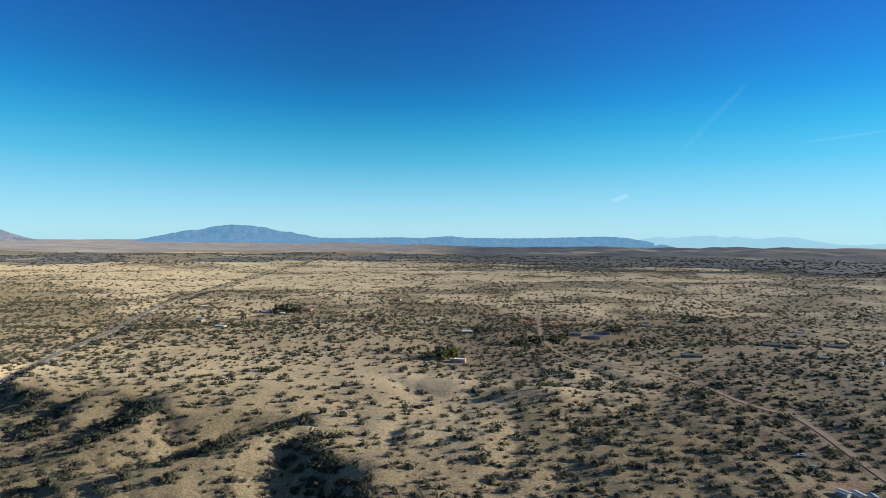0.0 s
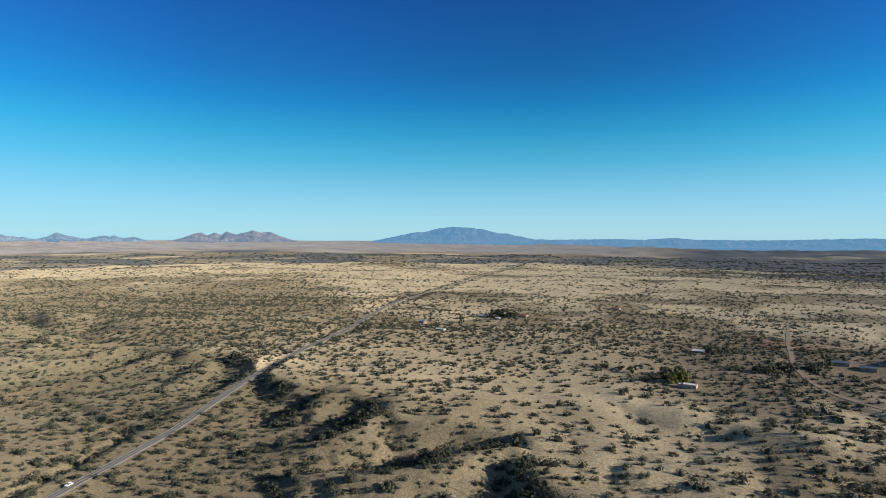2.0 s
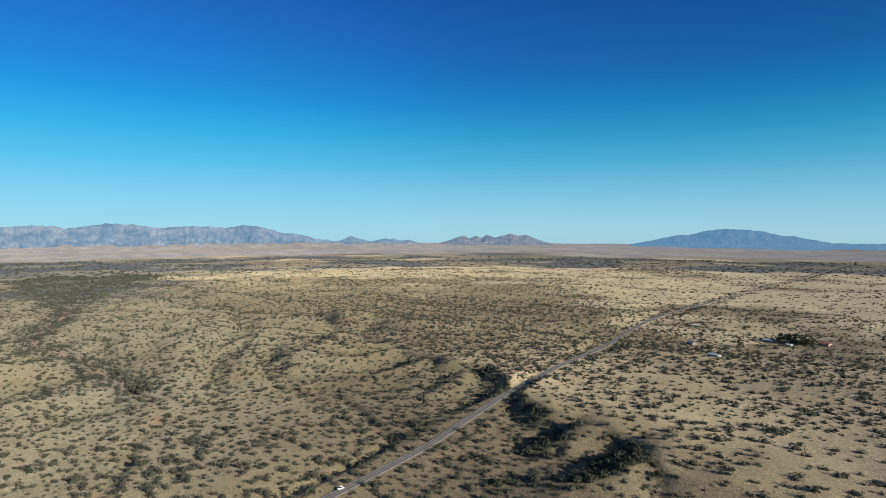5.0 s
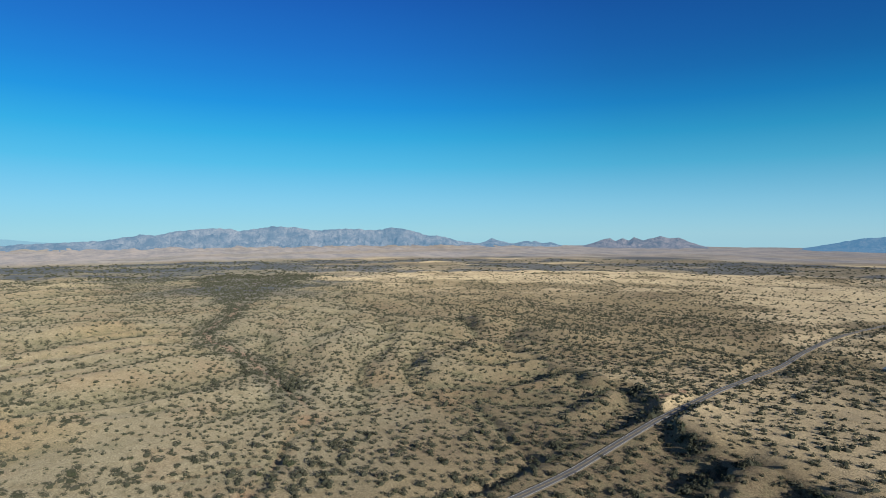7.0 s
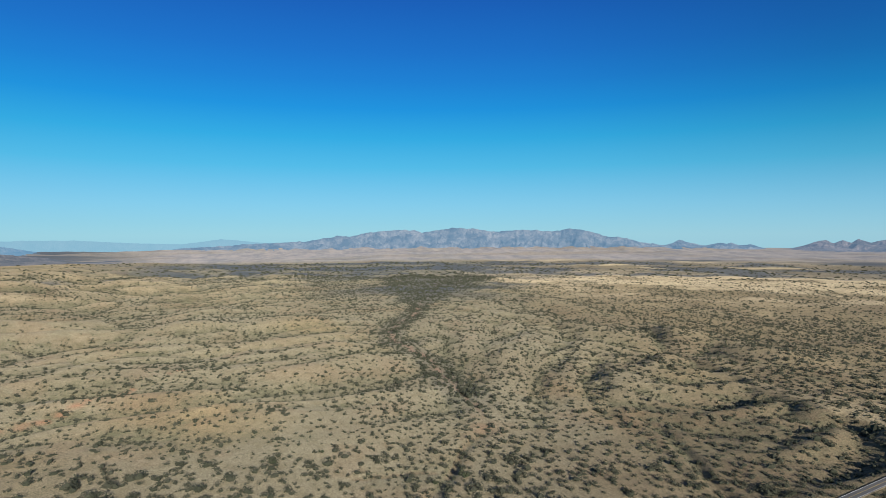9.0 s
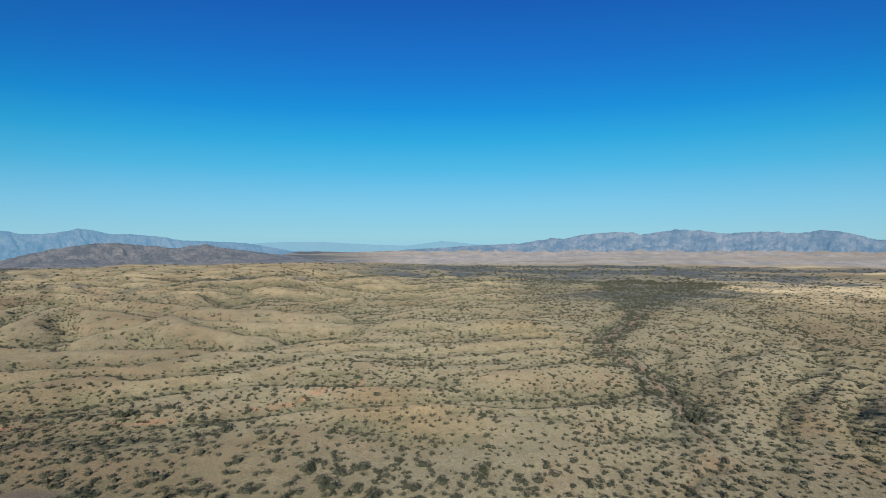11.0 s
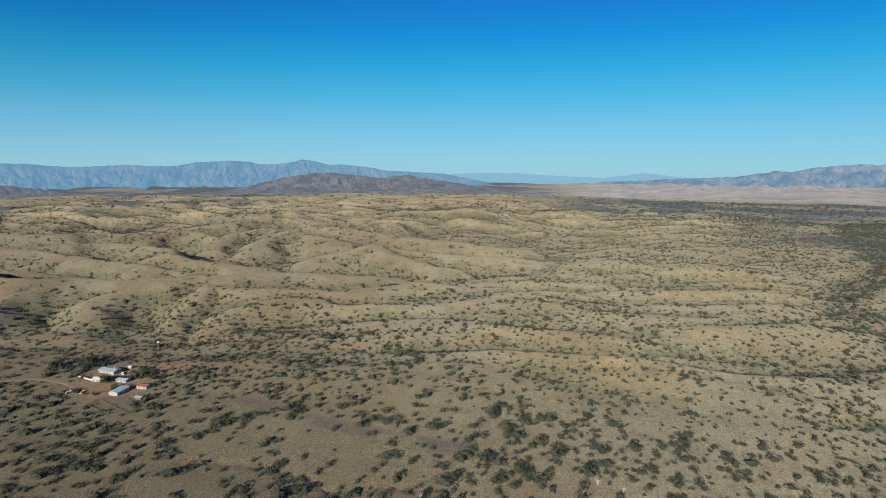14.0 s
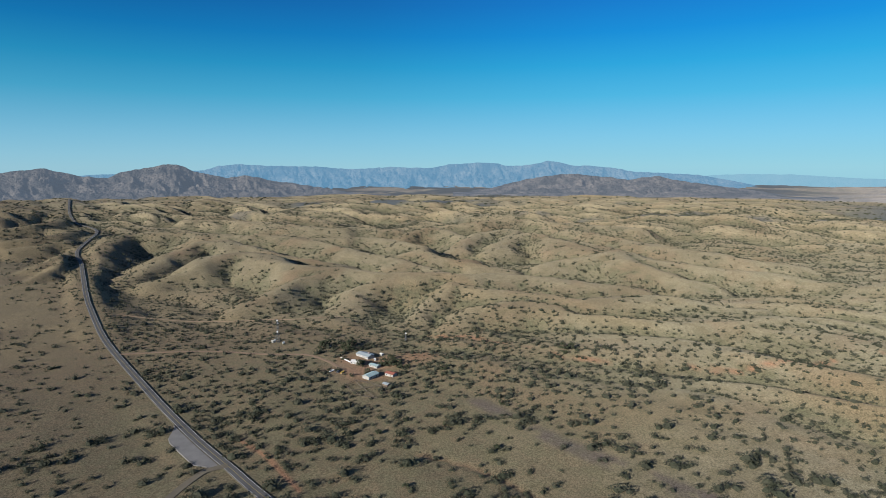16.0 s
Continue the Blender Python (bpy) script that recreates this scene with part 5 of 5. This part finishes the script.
def rail_fence(name, label, points, posts, rails=3, tall=1.5):
    """A fence of posts with rails between them."""
    ob = base(name, *points[0], 0, label, "fence", "pens of the ranch")
    o = Vector(ob.matrix_world.translation)
    line = smooth_line(points, 1.0) if len(points) > 2 else np.linspace(points[0], points[1], 30)
    pick = np.linspace(0, len(line) - 1, posts).astype(int)
    feet = [spot(*line[i], 0.1) - o for i in pick]
    for f in feet:
        part("post", rod(f, f + Vector((0, 0, tall)), 0.11, sides=6), WOOD, ob)
    for r in range(rails):
        h = Vector((0, 0, tall * (0.35 + 0.3 * r)))
        for a, b in zip(feet, feet[1:]):
            part("rail", rod(a + h, b + h, 0.07, sides=4), WOOD, ob)
    return ob


for pts, n in ((((-380, -373), (-394, -379)), 7), (((-394, -379), (-400, -366)), 6), (((-400, -366), (-406, -342)), 9), (((-406, -342), (-386, -333)), 8), (((-386, -333), (-378, -345)), 6),
               (((-378, -345), (-380, -373)), 10), (((-392, -376), (-385, -336)), 12), (((-380, -360), (-403, -354)), 8)):
    rail_fence("corral_fence", "dark weathered wooden corral fence", pts, n)

# houses on the northern flats
flat_house("adobe_house", "small flat-roofed pink house beside a yellow tree", 17, 566, 168, 11, 7.5, 3.0, PINK_WALL, WHITE_ROOF)
gable_house("farm_house", "small house with a white roof beside dark trees", 31, 726, 175, 12, 8, 2.8, TAN_WALL, WHITE_ROOF)
gable_house("large_house", "wide house with blue-grey roofs among trees", 160, 708, 172, 15, 8.5, 2.8, TAN_WALL, BLUE_ROOF, windows=5)
gable_house("large_house", "house wing with a blue-grey roof", 182, 699, 168, 13, 9, 3.0, TAN_WALL, BLUE_ROOF, windows=4, chimney=True)
gable_house("guest_house", "guest house with a blue-grey roof", 200, 714, 160, 10, 7, 2.8, TAN_WALL, BLUE_ROOF, windows=4)
gable_house("long_house", "long low brown house with a dark roof", 249, 583, 174, 19, 7.5, 2.6, BROWN_WALL, DARK_ROOF, windows=6)
gable_house("farm_house", "low house with a dark roof on the flats", 296, 880, 170, 11, 7, 2.6, TAN_WALL, DARK_ROOF)
gable_house("shed", "pale metal shed on the flats", 279, 799, 150, 10, 6, 2.6, TAN_WALL, GREY_ROOF, "shed", windows=2)
gable_house("long_house", "long low house with a pale roof", 464, 768, 175, 16, 7, 2.6, TAN_WALL, GREY_ROOF, windows=5)
gable_house("long_house", "long dark house among rocks and trees", 437, 650, 172, 20, 8, 2.6, BROWN_WALL, DARK_ROOF, windows=5)
gable_house("large_house", "sprawling house with a dark shingle roof", 366, 650, 165, 17, 9, 2.8, BROWN_WALL, DARK_ROOF, windows=5)
gable_house("guest_house", "wing of a house with a dark shingle roof", 382, 641, 150, 13, 8, 2.6, BROWN_WALL, DARK_ROOF, windows=3)
gable_house("mobile_home", "pale teal mobile home on the flats", 382, 584, 160, 8, 4, 2.4, WHITE_WALL, TEAL_ROOF, windows=3)


def water_tank(x, y):
    ob = base("water_tank", x, y, 0, "round white water tank at the edge of a slope", "tank")
    part("shell", rod((0, 0, -0.6), (0, 0, 2.6), 2.5, sides=20), WHITE_PAINT, ob)
    part("tank_roof", rod((0, 0, 2.6), (0, 0, 3.4), 2.6, 0.2, 20), WHITE_ROOF, ob)
    part("pipe", rod((2.5, 0, 0), (2.9, 0, 2.2), 0.08), STEEL, ob)


water_tank(418, 556)
car("pickup_truck", "white pickup truck parked among dark scrub", 199, 320, 165, WHITE_PAINT, "truck")
car("parked_car", "pale teal car parked among bushes", 195, 305, 15, TEAL_PAINT)
gable_house("shed", "small white metal shed beside a bare yard", 188, 271, 120, 5, 3.6, 2.3, WHITE_WALL, WHITE_ROOF, "shed", windows=0)
gable_house("shed", "low white metal shed beside a bare yard", 195, 271, 100, 5.5, 3.6, 2.2, WHITE_WALL, WHITE_ROOF, "shed", windows=0)
gable_house("shed", "small white shed beside the dirt road", 202, 271, 80, 4, 3, 2.2, WHITE_WALL, TEAL_ROOF, "shed", windows=0)
gable_house("farm_house", "tan house with a grey gable roof among scrub", -357, 862, 150, 12, 8, 3.0, TAN_WALL, GREY_ROOF, windows=4, pitch=0.5)
gable_house("barn", "long shed with a pale teal roof among scrub", -290, 764, 165, 13, 7, 2.8, WHITE_WALL, TEAL_ROOF, "barn", windows=3)
gable_house("shed", "long white shed beside the highway", -417, 1022, 175, 13, 6, 2.6, WHITE_WALL, WHITE_ROOF, "shed", windows=3)
gable_house("farm_house", "white house beside a dark grove", -288, 954, 170, 12, 7, 2.6, WHITE_WALL, WHITE_ROOF, windows=4)
gable_house("shed", "small white shed beside a dark grove", -256, 934, 170, 7, 5, 2.6, WHITE_WALL, WHITE_ROOF, "shed", windows=0)
gable_house("farm_house", "house with a rusty red roof in a grove", -222, 966, 165, 14, 9, 3.0, PINK_WALL, RED_ROOF, windows=4)
gable_house("farm_house", "far brown house on open grass", -87, 1112, 170, 14, 9, 3.0, PINK_WALL, RED_ROOF, windows=4)

k = int(np.argmin(np.hypot(HIGHWAY[:, 0] + 323, HIGHWAY[:, 1] - 256)))
way = HIGHWAY[k - 1] - HIGHWAY[k + 1]
white_car = car("white_car", "white car driving on the grey highway", HIGHWAY[k, 0] - 1.8, HIGHWAY[k, 1], math.degrees(math.atan2(way[1], way[0])), WHITE_PAINT)
white_car.location.z = HIGHWAY_Z[k] + LIFT[k] + 0.01


def power_pole(x, y, turn=0.0):
    ob = base("utility_pole", x, y, turn, "brown wooden utility pole with a crossarm", "pole", "utility poles", 0.3)
    part("pole", rod((0, 0, 0), (0, 0, 10.5), 0.17, 0.11, 8), WOOD, ob)
    arm = part("crossarm", box((2.4, 0.12, 0.14), (0, 0.12, 9.8), 0.02), WOOD, ob)
    for px in (-1.1, -0.5, 0.5, 1.1):
        part("insulator", rod((px, 0.12, 9.85), (px, 0.12, 10.12), 0.05), STEEL, arm)
    return ob


for x, y in ((241, 338), (-345, 436), (-300, 255), (-336, 330), (-366, 545), (-398, 690), (-273, 120), (208, 430), (-237, -470), (-240, -640)):
    power_pole(x, y, 80)


# ---- trees ----
def crown_mesh(name, seed, material, wide, tall, clumps, low, sprays):
    """A crown of lumpy leaf clumps with loose sprays of leaves and gaps between."""
    rng = np.random.default_rng(seed)
    a = rng.random(clumps) * 6.28
    r = wide * np.sqrt(rng.random(clumps)) * 0.72
    up = low + (tall - low) * (0.06 + 0.76 * rng.random(clumps)) * (1 - 0.35 * (r / wide) ** 2)
    size = wide * (0.24 + 0.16 * rng.random(clumps))
    v, f, t = dome_cloud(rng, r * np.cos(a), r * np.sin(a), up - size * 0.6, size, size * 1.15, ((0.1, 0.4), (0.45, 0.62), (0.75, 0.4)), 6, sprays, rng.random(clumps), 0.40)
    me = mesh_from(name, v, f, material, True)
    add_attr(me, "tint", t)
    return me


def tree(name, label, x, y, seed, material, wide, tall, clumps=8, low=0.25, sprays=14, group=""):
    ob = base(name, x, y, seed * 47 % 360, label, "tree", group, 0.1)
    rng = random.Random(seed)
    trunk = part("trunk", rod((0, 0, 0), (0.15, 0.1, tall * 0.45), wide * 0.075, wide * 0.05, 7), BARK, ob)
    for i in range(4):
        a = i * 1.57 + rng.random()
        part("limb", rod((0.1, 0.08, tall * (0.28 + 0.05 * i)), (math.cos(a) * wide * 0.5, math.sin(a) * wide * 0.5, tall * 0.66), wide * 0.04, wide * 0.015, 5), BARK, trunk)
    crown = new("crown", crown_mesh("crown", seed, material, wide, tall, clumps, tall * low, sprays))
    crown.parent = ob
    return ob


def grow(kinds, places, jitter=0.25, seed=5):
    """Copies of the given trees at (x, y, size) places."""
    rng = random.Random(seed)
    for i, (x, y, size) in enumerate(places):
        m = Matrix.Translation(spot(x, y, 0.15)) @ Matrix.Rotation(rng.random() * 6.28, 4, "Z") @ Matrix.Diagonal((size, size, size * (1 + jitter * (rng.random() - 0.5)), 1))
        copy_thing(kinds[i % len(kinds)], m)


JUNIPERS = [tree("juniper_tree", "dark green juniper tree in a farm yard", x, y, 300 + i, EVERGREEN, 5.0, 8.0, 16, 0.08, 34, "dark yard trees") for i, (x, y) in enumerate(((-441, -392), (-447, -387), (-418, -407)))]
grow(JUNIPERS, [(-411.6, -386, 0.8), (-440, -458, 1.0), (-438, -466, 1.1), (-446, -452, 0.8), (-423, -484, 1.2), (-430, -489, 1.1), (-417, -480, 0.9), (-437, -397, 1.1), (-449, -393, 0.9), (-419, -411, 0.85), (-423, -412, 0.8), (-419, -418, 0.6), (-444, -398, 1.1), (-443, -389, 1.0), (-453, -405, 0.9), (-434, -469, 1.0), (-434, -458, 0.8), (-422, -486, 1.0), (-446, -468, 1.1), (-453, -475, 1.1), (-415, -391, 0.55), (-397, -389, 0.6), (-444, -379, 0.9), (-449, -374, 0.7), (-463, -337, 0.8), (-470, -345, 0.9), (-401, -323, 0.6), (-456, -258, 0.7), (-594, -301, 1.2), (-600, -296, 1.0), (-588, -296, 0.9),
                (7, 588, 1.5), (-2, 590, 1.4), (-13, 584, 1.3), (8, 606, 1.4), (-5, 604, 1.3), (46, 722, 1.2), (52, 728, 1.3), (41, 733, 1.1), (68, 726, 1.0), (80, 653, 1.3), (88, 645, 1.4), (95, 655, 1.3),
                (102, 664, 1.5), (110, 659, 1.5), (126, 682, 1.4), (133, 678, 1.6), (140, 690, 1.3), (147, 701, 1.6), (207, 722, 1.6), (213, 716, 1.5), (219, 726, 1.4), (210, 645, 1.3), (228, 659, 1.2),
                (196, 655, 1.1), (240, 668, 1.2), (363, 842, 1.6), (355, 834, 1.5), (372, 838, 1.4), (348, 845, 1.3), (-254, 958, 2.0), (-246, 952, 1.9), (-262, 961, 1.8), (-240, 960, 1.9), (-270, 966, 1.7),
                (-233, 952, 1.6), (-279, 972, 1.5), (-20, 575, 1.0), (-33, 600, 1.1), (-45, 607, 1.2), (-60, 612, 1.0), (-300, 880, 1.3), (-330, 850, 1.2), (60, 745, 1.1)])
tree("cottonwood_tree", "tall cottonwood with yellow-green autumn leaves", 9, 578, 401, YELLOW, 8.5, 13.0, 22, 0.12, 70)
tree("cottonwood_tree", "cottonwood with yellow-green leaves beside a house", 2, 574, 402, YELLOW, 6.5, 11.0, 18, 0.12, 70)

CYPRESS = [tree("cypress_tree", "small dark green cypress in a planted row", x, 577, 330 + i, EVERGREEN, 1.1, 3.6, 9, 0.04, 40, "row of young cypresses") for i, x in enumerate((151, 165))]
grow(CYPRESS, [(158, 578, 0.9), (172, 580, 0.8), (177, 580, 1.1), (185, 580, 0.9), (190, 579, 0.8), (198, 578, 1.2), (202, 578, 1.0), (206, 577, 1.2), (208, 576, 1.1), (219, 576, 1.0), (221, 576, 1.1)])

MESQUITES = [tree("mesquite_tree", "grey-green mesquite tree in dry grass", x, y, 500 + i, MESQUITE if i % 3 else EVERGREEN, 3.3, 3.3, 14, 0.10, 32, "trees of the near slopes")
             for i, (x, y) in enumerate(((-300, -60), (-330, -150), (-372, -120), (-400, -210), (-420, -250), (-352, -260)))]


def near_trees():
    rng = np.random.default_rng(77)
    x, y = scatter(rng, 1700, 215, 500)
    d, _ = scrub_density(x, y)
    keep = (rng.random(len(x)) < 0.08 + d ** 1.5) & free_of_roads(x, y)
    x, y = x[keep], y[keep]
    picked = []
    for px, py in zip(x, y):
        if all((px - q[0]) ** 2 + (py - q[1]) ** 2 > 100 for q in picked):
            picked.append((float(px), float(py), float(np.clip(np.exp(0.22 * rng.standard_normal() - 0.05), 0.6, 1.5))))
        if len(picked) == 270:
            break
    grow(MESQUITES, picked)
    x, y = -320 + 320 * rng.random(4200), 240 + 230 * rng.random(4200)
    rise = (sample("z", x + 6, y) - sample("z", x - 6, y)) / 12
    lip, side, _ = line_field(x, y, SCARP, 80.0)
    keep = (side > 0) & (lip < 60) & (rise > 0.18) & (rng.random(len(x)) < 0.8)
    bowl = []
    for px, py in zip(x[keep], y[keep]):
        if all((px - q[0]) ** 2 + (py - q[1]) ** 2 > 30 for q in bowl):
            bowl.append((float(px), float(py), float(0.95 + 0.55 * rng.random())))
        if len(bowl) == 190:
            break
    grow(MESQUITES[1:], bowl, 0.5, 9)


near_trees()


def snag(x, y, seed):
    """A leafless pale tree."""
    rng = random.Random(seed)
    ob = base("dead_tree", x, y, rng.random() * 360, "bare pale leafless tree standing in dry grass", "tree", "bare trees", 0.1)
    trunk = part("trunk", rod((0, 0, 0), (0.2, 0.1, 2.6), 0.28, 0.18, 7), PALE_WOOD, ob)
    for i in range(9):
        a, h = i * 2.4, 1.0 + 0.2 * i
        tip = (math.cos(a) * (2.4 - 0.1 * i), math.sin(a) * (2.4 - 0.1 * i), h + 2.0 + rng.random())
        limb = part("limb", rod((0.1, 0.05, h), tip, 0.13, 0.04, 5), PALE_WOOD, trunk)


PALE_WOOD = plain_material("bleached_wood", (0.42, 0.38, 0.33), 0.9, (0.30, 0.27, 0.23), 1.0)
for i, (x, y) in enumerate(((-439, 6), (-437, 21), (-424, 0), (-381, -82))):
    snag(x, y, 900 + i)
